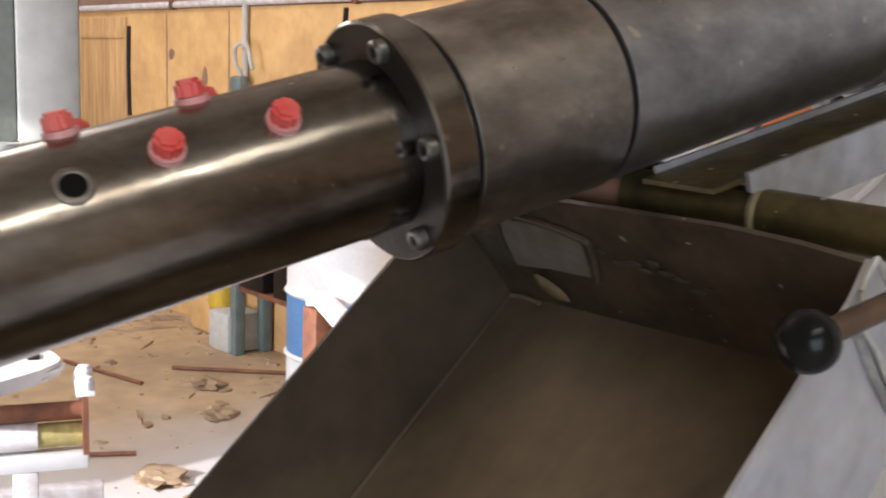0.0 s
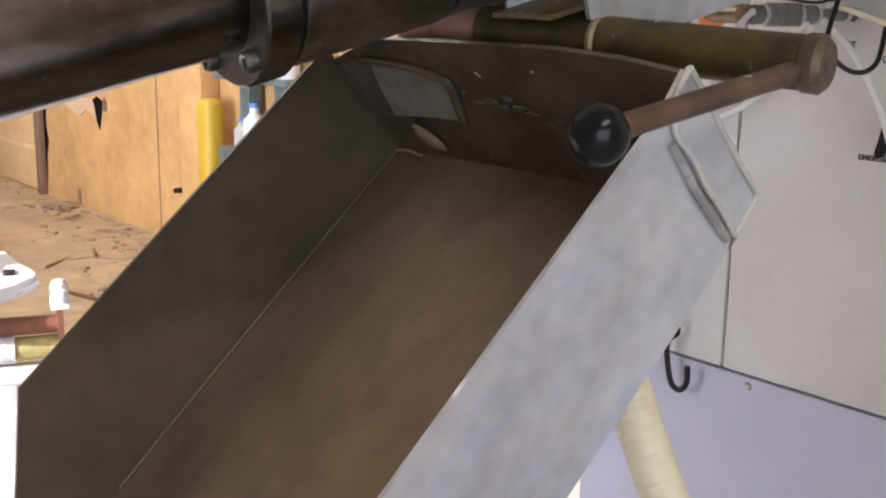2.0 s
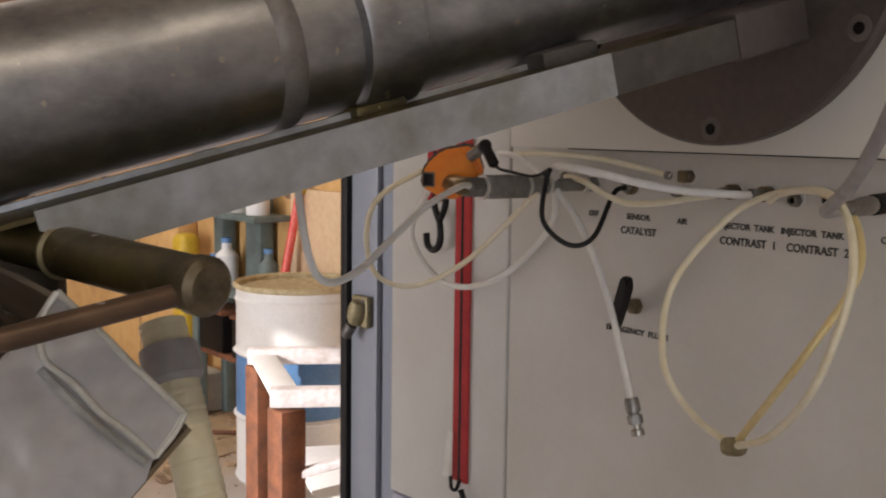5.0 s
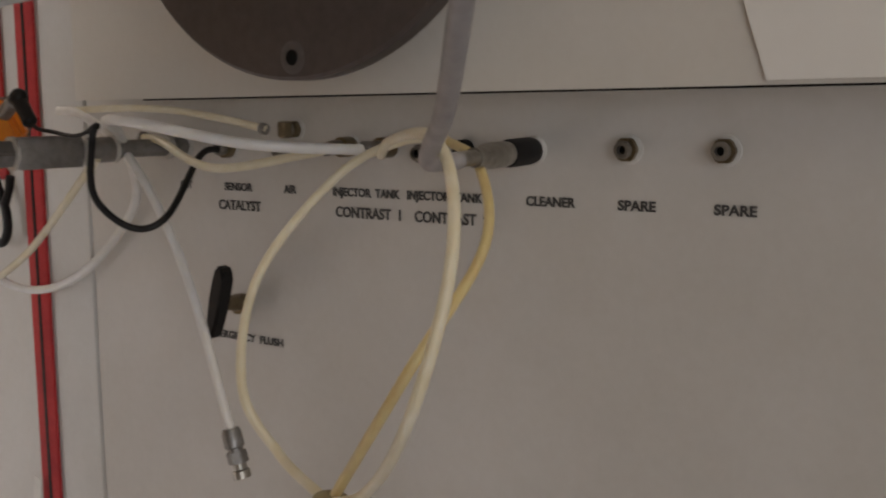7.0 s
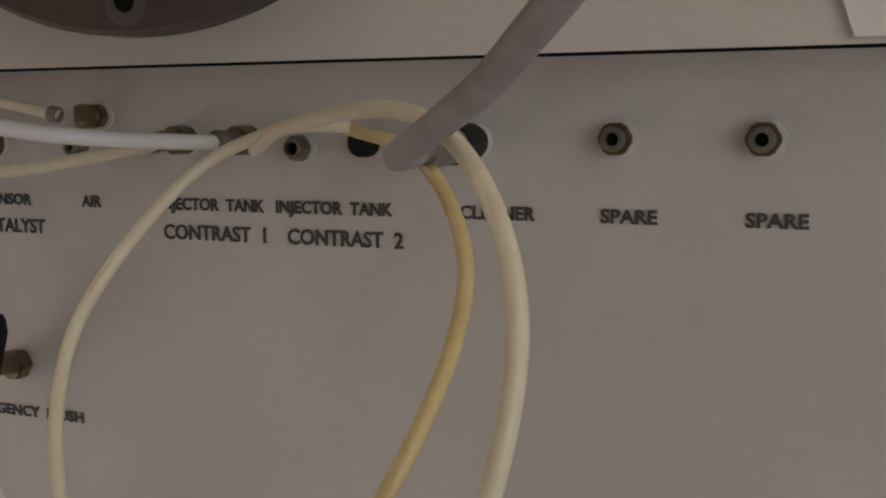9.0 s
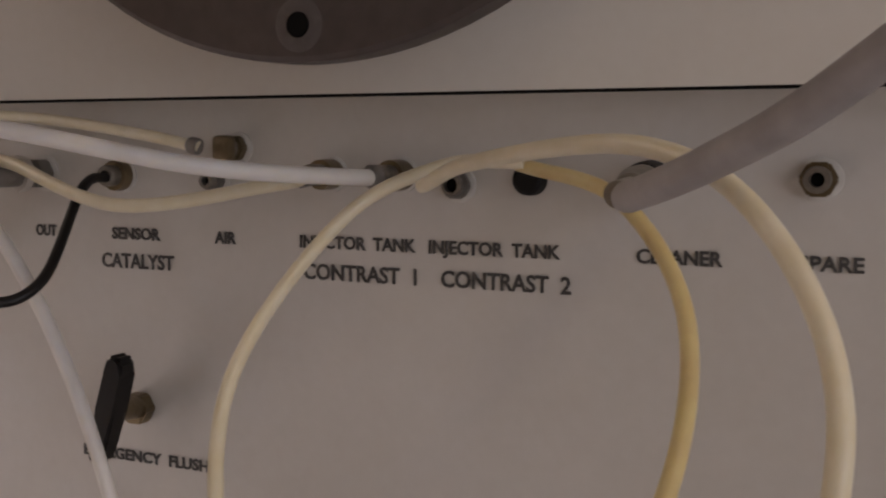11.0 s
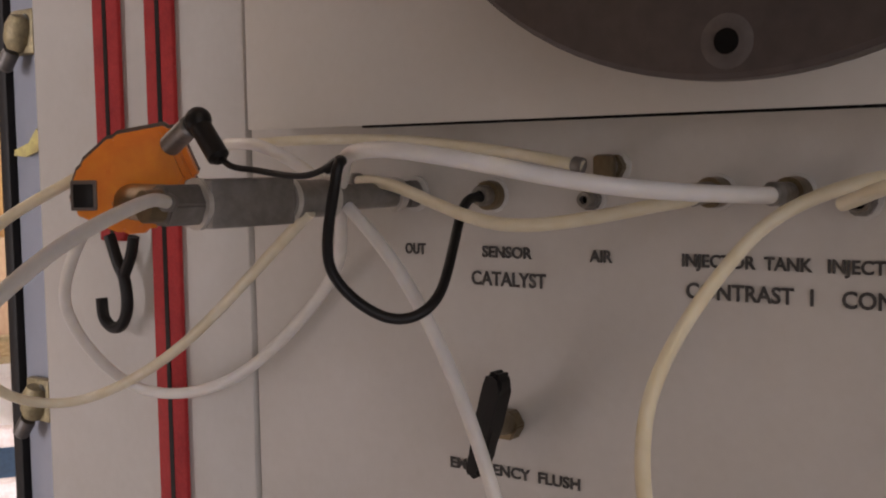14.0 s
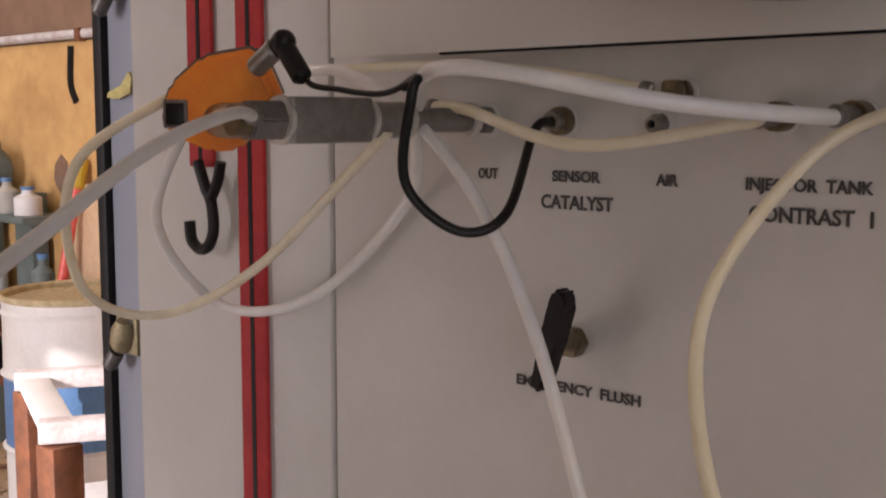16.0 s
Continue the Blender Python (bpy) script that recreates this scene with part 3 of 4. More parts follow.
part("saddle_plate", box(-0.50, -0.350, 0.4785, 0.4835, 1.485, 1.550, 0.001), M_END, rail, "oily dark saddle plate")

# clamp shaft with lever
lever = thing("clamp_lever", "oily shaft with rusty lever and black ball knob", "lever")
part("shaft", rod((-0.405, 0.462, 1.535), (-0.2265, 0.497, 1.525), 0.0122, 28, None, 0.002), M_SHAFT, lever)
part("weld_ring", lathe([(0.0120, -0.002), (0.0138, -0.001), (0.0140, 0.001), (0.0122, 0.0025)], 28, axis_frame((-0.335, 0.4758, 1.531), (-0.212, 0.500, 1.524))), M_ZINC, lever)
part("end_clamp", rod((-0.2365, 0.4950, 1.5256), (-0.2245, 0.4974, 1.5249), 0.0131, 28, None, 0.003), M_ENDCLAMP, lever)
part("bush", rod((-0.438, 0.4555, 1.5365), (-0.395, 0.4640, 1.5345), 0.0100, 24, None, 0.002), M_COPPER, lever, "pinkish copper bush")
part("open_tube", lathe([(0.0070, 0.018), (0.0070, 0), (0.0102, 0), (0.0102, 0.020), (0, 0.020)], 24, axis_frame((-0.452, 0.447, 1.5325), (-0.432, 0.4585, 1.537))), M_COPPER, lever, "open end of a copper tube")
part("lever_rod", rod((-0.2335, 0.486, 1.5220), (-0.240, 0.375, 1.503), 0.0050, 20), M_LEVER, lever)
part("knob", lathe([(0, -0.0120)] + [(0.0120 * math.sin(a * math.pi / 16), -0.0120 * math.cos(a * math.pi / 16)) for a in range(1, 16)] + [(0, 0.0120)], 32, Matrix.Translation((-0.241, 0.372, 1.502))), M_KNOB, lever)
hose = thing("suction_hose", "cream corrugated plastic hose below the chute", "hose")
part("hose_body", tube([(-0.494, 0.60, 1.46), (-0.430, 0.60, 1.34), (-0.3915, 0.60, 1.27), (-0.300, 0.60, 1.10), (-0.236, 0.61, 0.90), (-0.200, 0.63, 0.5), (-0.20, 0.66, 0.02)], 0.0155, 60, 18, (0.006, 0.00035)), M_HOSE, hose)
part("cuff", lathe([(0.010, 0), (0.019, 0), (0.0195, 0.003), (0.0195, 0.022), (0.0165, 0.026), (0.010, 0.026)], 24, axis_frame((-0.486, 0.60, 1.445), (-0.430, 0.60, 1.34))), M_GREY, hose, "grey rubber cuff")

# open rear door
door = thing("cabinet_door", "open blue-grey steel door with black rubber gasket", "door")
part("leaf", box(-1.705, -0.88, 1.585, 1.61, 0.67, 2.4, 0.003), M_DOOR, door)
part("edge_fold", box(-1.69, -1.60, 1.572, 1.5845, 0.675, 2.4, 0.003), M_DOOR, door)
part("gasket", box(-1.715, -1.6905, 1.560, 1.584, 0.67, 2.4, 0.005), M_RUBBER, door)
part("bottom_gasket", box(-1.69, -0.90, 1.562, 1.5845, 0.655, 0.674, 0.004), M_RUBBER, door)
for z in (0.715, 1.215, 1.746):
    hg = part("hinge", box(-1.668, -1.612, 1.556, 1.5715, z - 0.030, z + 0.034, 0.005), M_ZINC, door, "yellow zinc hinge with worn paint")
    part("knuckle", lathe([(0, -0.026), (0.013, -0.024), (0.019, -0.012), (0.020, 0.010), (0.014, 0.024), (0, 0.027)], 18, Matrix.Translation((-1.640, 1.552, z)) @ pose(0, 0, 0, 0, 18, 0)), M_ZINC, hg)
    part("hinge_bolt", lathe([(0, 0), (0.011, 0), (0.012, 0.004), (0.012, 0.026), (0.008, 0.030), (0, 0.030)], 14, axis_frame((-1.650, 1.546, z - 0.026), (-1.672, 1.540, z - 0.060))), M_DARKGREY, hg, "dark hanging bolt")
    part("hinge_screw", lathe([(0, -0.004), (0.008, -0.003), (0.009, 0), (0, 0)], 14, Matrix.Translation((-1.628, 1.556, z + 0.018)) @ pose(0, 0, 0, -90, 0, 0)), M_BOLT, hg)
part("tab", slab([(-0.050, -0.012), (-0.020, -0.014), (0.010, -0.006), (0.016, 0.016), (0.008, 0.026), (-0.012, 0.006), (-0.048, -0.004)], 0.004, Matrix.Translation((-1.630, 1.566, 1.585)) @ pose(0, 0, 0, 90, 0, 0)), M_YTAB, door, "bent yellow tab")

for text, x, w in (("OUT", -0.555, 0.0130), ("SENSOR", -0.507, 0.0285), ("AIR", -0.4472, 0.0117), ("INJECTOR  TANK", -0.4025, 0.0565), ("INJECTOR  TANK", -0.3400, 0.0572), ("CLEANER", -0.252, 0.0325), ("SPARE", -0.1928, 0.0225), ("SPARE", -0.1375, 0.0228)):
    lettering("lettering", text, x, 1.5085, 0.0053, cab, PY - 0.0005, 0, w)
for text, x, w in (("CATALYST", -0.5138, 0.0428), ("CONTRAST  1", -0.4005, 0.0550), ("CONTRAST  2", -0.3342, 0.0562)):
    lettering("lettering", text, x, 1.4948, 0.0067, cab, PY - 0.0005, 0, w)
lettering("lettering", "EMERGENCY  FLUSH", -0.5285, 1.4012, 0.0052, cab, PY - 0.0005, 0, 0.0750)


# ---- straps on the cabinet ----


def s_hook(x, ztop, size, parent):
    """A black dipped hook hanging from the strap's end."""
    k = size
    pts = [(-0.010, 0.002), (-0.002, -0.016), (0.004, -0.026), (0.006, -0.044), (0.000, -0.056), (-0.010, -0.059), (-0.019, -0.053), (-0.021, -0.040)]
    return part("hook", tube([(x + px * k, 1.060, ztop + pz * k) for px, pz in pts], 0.0040 * k, 8, 12), M_BLACK, parent, "black plastic-dipped steel hook")


for x, low in ((-0.7905, 1.508), (-0.7395, 1.195)):
    st = thing("ratchet_strap", "red webbing strap with black centre stripe hanging on the cabinet", "strap", group="straps on the cabinet")
    part("webbing", box(x - 0.0128, x + 0.0128, PY - 0.0045, PY - 0.001, low, 2.28, 0.001), M_STRAP, st)
    part("stripe", box(x - 0.0019, x + 0.0019, PY - 0.0049, PY - 0.0040, low, 2.28), M_BLACK, st)
    if low > 1.4:
        s_hook(x + 0.0165, low + 0.002, 0.95, st)
        part("hook_branch", tube([(x + 0.031, 1.060, low + 0.004), (x + 0.0275, 1.060, low - 0.008), (x + 0.0205, 1.060, low - 0.020)], 0.0036, 8, 12), M_BLACK, st)
    else:
        pts = [(0.004, 0.0), (0.009, -0.012), (-0.004, -0.026), (-0.002, -0.052), (0.005, -0.074), (0.017, -0.079), (0.026, -0.068), (0.026, -0.048)]
        part("hook", tube([(x + 0.008 + a, 1.060, low - 0.004 + b) for a, b in pts], 0.0034, 8, 12), M_BLACK, st, "black plastic-dipped steel hook")
        part("eye", tube([(x - 0.008, 1.062, low + 0.006), (x - 0.004, 1.060, low - 0.006), (x + 0.004, 1.060, low - 0.006), (x + 0.008, 1.062, low + 0.006)], 0.0022, 6, 10), M_BLACK, st)
        part("tag", slab([(-0.013, 0), (-0.004, 0.0), (0.002, 0.052), (-0.006, 0.055)], 0.0008, Matrix.Translation((x - 0.007, PY - 0.010, low + 0.004)) @ pose(0, 0, 0, 90, 0, 8)), M_TAG, st, "small white paper tag")

# ---- ports on the panel ----


def port(x, z, label, nut=0.0068, depth=0.018, mat=None, bore=0.0026, group="ports on the cabinet", turned=False):
    ob = thing("bulkhead_port", label, "port", group=group)
    m = Matrix.Translation((x, PY, z)) @ pose(0, 0, 0, 90, 0, 0)
    part("washer", lathe([(nut * 0.6, 0), (nut * 1.28, 0), (nut * 1.26, 0.0010), (nut * 0.6, 0.0016)], 28, m), M_WASHER, ob, "pale plastic washer")
    if turned:
        part("socket_ring", lathe([(0, 0.001), (nut * 1.06, 0.001), (nut * 1.1, 0.003), (nut * 1.06, depth * 0.6), (0, depth * 0.6)], 28, m), mat or M_BRASS, ob)
    else:
        part("nut", slab(hexagon(nut * 1.10), depth * 0.55, m @ Matrix.Translation((0, 0, 0.0015)), 0.0008), mat or M_BRASS, ob)
    part("collar", lathe([(bore, depth * 0.55), (nut * 0.74, depth * 0.55), (nut * 0.76, depth * 1.05), (nut * 0.68, depth * 1.15), (bore, depth * 1.15), (bore, depth * 0.8), (0, depth * 0.8)], 24, m), M_RIM, ob)
    part("bore", lathe([(bore * 0.95, depth * 0.82), (0, depth * 0.82)], 16, m), M_DARK, ob)
    return ob


M_WASHER = material("washer_plastic", (0.60, 0.585, 0.55), 0.5, 0, (0.52, 0.50, 0.46), 60, 0.5, 200, 0.0)
for x in (-0.1862, -0.1312):
    port(x, 1.5412, "dull brass threaded bulkhead port with a pale washer", 0.0064, 0.0085)
port(-0.500, 1.5385, "round brass sensor socket with a black cable plugged in", 0.0066, 0.011, M_BRASS, turned=True)
elbow = port(-0.4335, 1.5515, "brass elbow push-in port for a thin tube", 0.0056, 0.010, M_BRASS, 0.0022)
part("elbow_body", box(-0.4385, -0.4290, 1.0575, 1.0640, 1.5460, 1.5570, 0.0020), M_BRASS, elbow, "brass elbow body")
port(-0.4450, 1.537, "small dark lower port", 0.0050, 0.009, M_MANIFOLD, 0.002)
port(-0.3855, 1.5405, "blackened brass port with a tube pushed in", 0.0060, 0.018, M_BRASS, 0.003, turned=True)
port(-0.3520, 1.5405, "blackened brass port with a white tube", 0.0060, 0.020, M_BRASS, 0.003, turned=True)
port(-0.326, 1.537, "grey port behind cream tubes", 0.0058, 0.008, M_MANIFOLD, 0.003)
port(-0.548, 1.539, "dark outlet port of the grey flow line", 0.0070, 0.016, M_MANIFOLD, 0.003)
plug = thing("blind_plug", "round black plastic plug in the panel", "plug", group="ports on the cabinet")
part("plug_body", lathe([(0, 0.014), (0.0055, 0.014), (0.0072, 0.012), (0.0075, 0.001), (0.0075, 0), (0, 0)], 24, Matrix.Translation((-0.2945, PY, 1.5395)) @ pose(0, 0, 0, 90, 0, 0) @ Matrix.Diagonal((0.85, 0.85, 0.5, 1))), M_RUBBER, plug)

# cleaner coupling
cp = thing("hose_coupling", "black and nickel quick coupling on the cleaner port", "coupling")
CM = axis_frame((-0.2460, PY, 1.540), (-0.2275, 0.955, 1.539)) @ Matrix.Diagonal((0.62, 0.62, 0.90, 1))
part("base_ring", lathe([(0, 0), (0.0130, 0), (0.0130, 0.004), (0.0105, 0.008), (0, 0.008)], 28, CM), M_WASHER, cp)
part("black_sleeve", lathe([(0, 0.006), (0.0118, 0.006), (0.0125, 0.010), (0.0125, 0.038), (0.0115, 0.042), (0, 0.042)], 28, CM), M_RUBBER, cp, "black rubber sleeve")
part("metal_sleeve", lathe([(0, 0.042), (0.0105, 0.042), (0.0112, 0.046), (0.0112, 0.066), (0.0085, 0.072), (0.0085, 0.085), (0, 0.085)], 28, CM), M_NICKEL, cp, "nickel coupling sleeve")
part("barb", lathe([(0, 0.08), (0.0065, 0.08), (0.0065, 0.120), (0, 0.120)], 20, CM), M_NICKEL, cp)

# ---- hoses and tubes ----
HOSES = "plastic tubes in front of the cabinet"


def hose_thing(name, label, pts, r, mat, category="tube", ends=(0,)):
    ob = thing(name, label, category, group=HOSES)
    part("tube", tube(pts, r, 14, 16), mat, ob)
    for e in ends:
        a, b = (Vector(pts[0]), Vector(pts[1])) if e == 0 else (Vector(pts[-1]), Vector(pts[-2]))
        part("collet", lathe([(0, 0), (r * 1.35, 0), (r * 1.45, r * 0.4), (r * 1.45, r * 1.6), (r * 1.1, r * 2.0), (0, r * 2.0)], 18, axis_frame(a, b)), M_MANIFOLD, ob)
    return ob


hose_thing("white_tube", "thick white plastic tube arching and looping below the sensor", [(-0.3520, 1.052, 1.5405), (-0.3580, 1.036, 1.5405), (-0.392, 0.985, 1.5455), (-0.477, 0.958, 1.56), (-0.552, 1.02, 1.545), (-0.598, 1.062, 1.494), (-0.674, 1.060, 1.433), (-0.746, 1.048, 1.422), (-0.73, 0.99, 1.48), (-0.655, 0.965, 1.55)], 0.0033, M_WHITE)
hose_thing("cream_tube", "cream plastic tube sagging between two ports", [(-0.3855, 1.052, 1.540), (-0.3915, 1.036, 1.537), (-0.457, 1.018, 1.528), (-0.537, 1.040, 1.544), (-0.572, 1.052, 1.546)], 0.0029, M_CREAM, ends=(0, 1))
hose_thing("cream_tube", "cream plastic tube looping out behind the flow sensor", [(-0.55, 0.997, 1.533), (-0.663, 1.007, 1.456), (-0.744, 0.998, 1.422), (-0.737, 0.944, 1.447), (-0.708, 0.926, 1.515), (-0.655, 0.964, 1.558)], 0.0028, M_CREAM, ends=())
hose_thing("white_tube", "thick white tube from the flow line towards the barrel", [(-0.560, 0.925, 1.540), (-0.543, 0.898, 1.541), (-0.515, 0.84, 1.528), (-0.490, 0.782, 1.503), (-0.458, 0.735, 1.490), (-0.434, 0.693, 1.487), (-0.425, 0.672, 1.505), (-0.424, 0.662, 1.557), (-0.420, 0.66, 1.60)], 0.0027, M_WHITE)
hose_thing("thin_tube", "thin cream tube running along the panel's top edge", [(-0.436, 1.046, 1.552), (-0.47, 1.045, 1.558), (-0.53, 1.048, 1.565), (-0.59, 1.045, 1.567), (-0.64, 1.03, 1.565)], 0.0026, M_CREAM)
hanging = thing("hanging_tube", "white tube hanging loose with a nickel quick connector", "tube", group=HOSES)
part("tube", tube([(-0.640, 1.03, 1.566), (-0.605, 1.024, 1.563), (-0.562, 1.024, 1.542), (-0.508, 1.012, 1.503), (-0.472, 1.010, 1.445), (-0.440, 1.010, 1.357)], 0.0031, 14, 16), M_WHITE, hanging)
HC = axis_frame((-0.441, 1.010, 1.360), (-0.432, 1.012, 1.325))
part("collet", lathe([(0, 0), (0.0055, 0), (0.0065, 0.003), (0.0065, 0.012), (0.005, 0.013), (0.005, 0.016), (0, 0.016)], 20, HC), M_MANIFOLD, hanging, "dark metal collet")
part("nut", slab(hexagon(0.0070), 0.008, HC @ Matrix.Translation((0, 0, 0.015)), 0.0006), M_MANIFOLD, hanging)
part("nipple", lathe([(0, 0.022), (0.0045, 0.022), (0.0045, 0.027), (0.0058, 0.028), (0.0058, 0.033), (0, 0.033)], 20, HC), M_NICKEL, hanging)

KNOT = (-0.268, 0.920, 1.373)
hose_thing("cream_tube", "cream plastic tube arching down to the tied knot", [(-0.287, 1.042, 1.547), (-0.318, 1.038, 1.545), (-0.351, 1.020, 1.525), (-0.368, 0.972, 1.472), (-0.345, 0.935, 1.419), (-0.318, 0.935, 1.385), KNOT], 0.0027, M_CREAM, ends=())
hose_thing("cream_tube", "thick cream tube arching over and down to the knot", [(-0.3195, 1.0240, 1.5380), (-0.284, 0.990, 1.5475), (-0.216, 0.936, 1.553), (-0.178, 0.903, 1.536), (-0.159, 0.875, 1.498), (-0.174, 0.866, 1.440), (-0.222, 0.895, 1.395), KNOT], 0.0027, M_CREAM, ends=())
hose_thing("amber_tube", "yellowed amber tube hanging from the panel to the knot", [(-0.292, 1.050, 1.546), (-0.241, 1.01, 1.535), (-0.209, 0.97, 1.499), (-0.209, 0.912, 1.45), KNOT], 0.0027, M_YELLOW, ends=())
kn = thing("tube_tie", "dull grey-brown clip binding the hanging tubes together", "tie")
part("wrap", lathe([(0, -0.008), (0.007, -0.008), (0.0085, -0.004), (0.0085, 0.005), (0.0065, 0.009), (0, 0.009)], 14, Matrix.Translation(KNOT) @ pose(0, 0, 0, 20, 80, 30) @ Matrix.Diagonal((0.8, 0.8, 0.9, 1))), M_ZINC, kn)
hose_thing("grey_hose", "grey rubber hose rising from the cleaner coupling", [(-0.228, 0.975, 1.539), (-0.218, 0.940, 1.540), (-0.192, 0.908, 1.549), (-0.160, 0.876, 1.565), (-0.108, 0.818, 1.602), (-0.060, 0.770, 1.662), (-0.030, 0.745, 1.76), (-0.020, 0.74, 1.95), (-0.02, 0.76, 2.25)], 0.0043, M_GREY, "hose", ends=())
cable = thing("sensor_cable", "black rubber cable looping from the sensor plug to its socket", "cable")
part("lead", tube([(-0.578, 0.965, 1.567), (-0.566, 0.962, 1.5555), (-0.548, 0.962, 1.5525), (-0.518, 0.960, 1.5500), (-0.499, 0.962, 1.556)], 0.0014, 12, 12), M_BLACK, cable)
part("cable", tube([(-0.507, 0.962, 1.5525), (-0.499, 0.962, 1.556), (-0.4985, 0.958, 1.549), (-0.507, 0.963, 1.512), (-0.491, 0.979, 1.491), (-0.479, 0.998, 1.498), (-0.495, 1.040, 1.534), (-0.500, 1.064, 1.538)], 0.0023, 12, 12), M_BLACK, cable)
part("plug", rod((-0.585, 0.963, 1.574), (-0.570, 0.962, 1.557), 0.0050, 16, None, 0.002), M_BLACK, cable)
part("plug_elbow", lathe([(0, -0.0062)] + [(0.0062 * math.sin(a * math.pi / 8), -0.0062 * math.cos(a * math.pi / 8)) for a in range(1, 8)] + [(0, 0.0062)], 16, Matrix.Translation((-0.585, 0.963, 1.575))), M_BLACK, cable)

# ---- flow line with orange sensor ----
fl = thing("flow_line", "grey metal flow line with fittings in front of the panel", "pipe fitting")
FM = axis_frame((-0.548, 1.060, 1.539), (-0.568, 0.915, 1.5385))
part("end_pipe", lathe([(0, 0), (0.0062, 0), (0.0062, 0.046), (0, 0.046)], 20, FM), M_MANIFOLD, fl)
part("ring", lathe([(0, 0.002), (0.0085, 0.002), (0.0088, 0.005), (0.0085, 0.006), (0, 0.006)], 20, FM), M_BRIGHT, fl)
part("coupling", lathe([(0, 0.044), (0.0082, 0.044), (0.0088, 0.047), (0.0088, 0.070), (0.0082, 0.073), (0, 0.073)], 24, FM), M_MANIFOLD, fl)
for h in (0.047, 0.070):
    part("bright_ring", lathe([(0.008, h - 0.0018), (0.0098, h - 0.0014), (0.0098, h + 0.0014), (0.008, h + 0.0018)], 24, FM), M_BRIGHT, fl)
part("block", box(-0.0105, 0.0105, -0.0105, 0.0105, 0.074, 0.118, 0.0015), M_MANIFOLD, fl, m=FM)
part("inlet_ring", lathe([(0.008, 0.1165), (0.0112, 0.1170), (0.0112, 0.1195), (0.008, 0.1200)], 24, FM), M_BRIGHT, fl)
part("inlet_nut", slab(hexagon(0.0098), 0.018, FM @ Matrix.Translation((0, 0, 0.1185)), 0.001), M_MANIFOLD, fl)
part("collet", lathe([(0, 0.136), (0.0072, 0.136), (0.0068, 0.144), (0, 0.144)], 20, FM), M_BRASS, fl)
fs = thing("flow_sensor", "orange plastic flow sensor with a dark window and grey back", "sensor")
SM = Matrix.Translation((-0.6358, 0.9656, 1.5476)) @ pose(0, 0, 0, 0, 0, 42) @ pose(0, 0, 0, 90, 0, 0)
CASE = [(-0.0285, -0.0045), (-0.0238, 0.0084), (-0.0084, 0.0220), (0.0182, 0.0268), (0.0230, 0.0236), (0.0322, 0.0014), (0.0150, -0.0175), (0.0084, -0.0240), (-0.0042, -0.0248), (-0.0160, -0.0196), (-0.0275, -0.0140)]
part("housing", slab(CASE, 0.013, SM @ Matrix.Translation((0, 0, -0.004)), 0.0028), M_ORANGE, fs)
part("raised_face", slab([(-0.0075, 0.0175), (0.0165, 0.0240), (0.0200, 0.0215), (0.0285, 0.0015), (0.0135, -0.0150), (0.0070, -0.0210), (-0.0035, -0.0215), (-0.0125, -0.0050)], 0.007, SM @ Matrix.Translation((0, 0, 0.007)), 0.0026), M_ORANGE, fs)
part("back_cover", slab([(x * 1.05 - 0.0022, y * 1.05 + 0.0012) for x, y in CASE], 0.010, SM @ Matrix.Translation((0, 0, -0.0145)), 0.003), M_CASEBACK, fs, "brown-grey back cover")
part("window_frame", box(-0.0272, -0.0150, -0.0130, 0.0012, 0.0085, 0.0105, 0.0008), M_CASEBACK, fs, m=SM)
part("window", box(-0.0258, -0.0166, -0.0115, -0.0005, 0.0100, 0.0112, 0.0004), M_BLACK, fs, "dark display window", m=SM)
part("thread", rod((-0.609, 0.966, 1.564), (-0.590, 0.963, 1.573), 0.0052, 18, None, 0.001), M_MANIFOLD, fs)
part("stem", rod((-0.632, 0.960, 1.5385), (-0.568, 0.934, 1.5385), 0.0085, 20, None, 0.001), M_BRASS, fs)

# ---- flush tap ----
tap = thing("flush_tap", "black T-handle tap with a brass stem on the panel", "tap")
part("stem", rod((-0.491, PY, 1.4285), (-0.487, 1.046, 1.4330), 0.0055, 18), M_BRASS, tap)
part("nut", slab(hexagon(0.0080), 0.008, Matrix.Translation((-0.491, PY, 1.4285)) @ pose(0, 0, 0, 90, 0, 0), 0.0008), M_BRASS, tap)
HM = Matrix.Translation((-0.485, 1.043, 1.4345)) @ pose(0, 0, 0, 0, 14, 0) @ Matrix.Diagonal((0.78, 0.8, 0.96, 1))
part("handle", slab([(-0.0065, -0.0265), (-0.003, -0.0285), (0.003, -0.0275), (0.0060, -0.018), (0.0065, 0.0), (0.0072, 0.018), (0.0062, 0.0255), (0.001, 0.0275), (-0.005, 0.0255), (-0.0068, 0.016), (-0.0060, 0.0)], 0.013, HM @ pose(0, 0, 0, 90, 0, 0) @ Matrix.Translation((0, 0, -0.0065)), 0.0022), M_BLACK, tap)

# ---- far hall ----
conduit = thing("wall_conduit", "pale horizontal conduit along the wall", "conduit")
part("pipe", tube([(-13, 3.235, 1.905), (-9, 3.235, 1.898), (-6, 3.235, 1.905), (-2.0, 3.235, 1.912)], 0.020, 4, 10), M_WHITENED, conduit)
for x in (-9.6, -8.1, -6.4, -4.5, -3.1):
    part("clip", box(x - 0.02, x + 0.02, 3.21, 3.249, 1.875, 1.93, 0.004), M_RUST, conduit)
drop = thing("drop_pipe", "thin grey wall pipe with a bent hook and valve", "pipe")
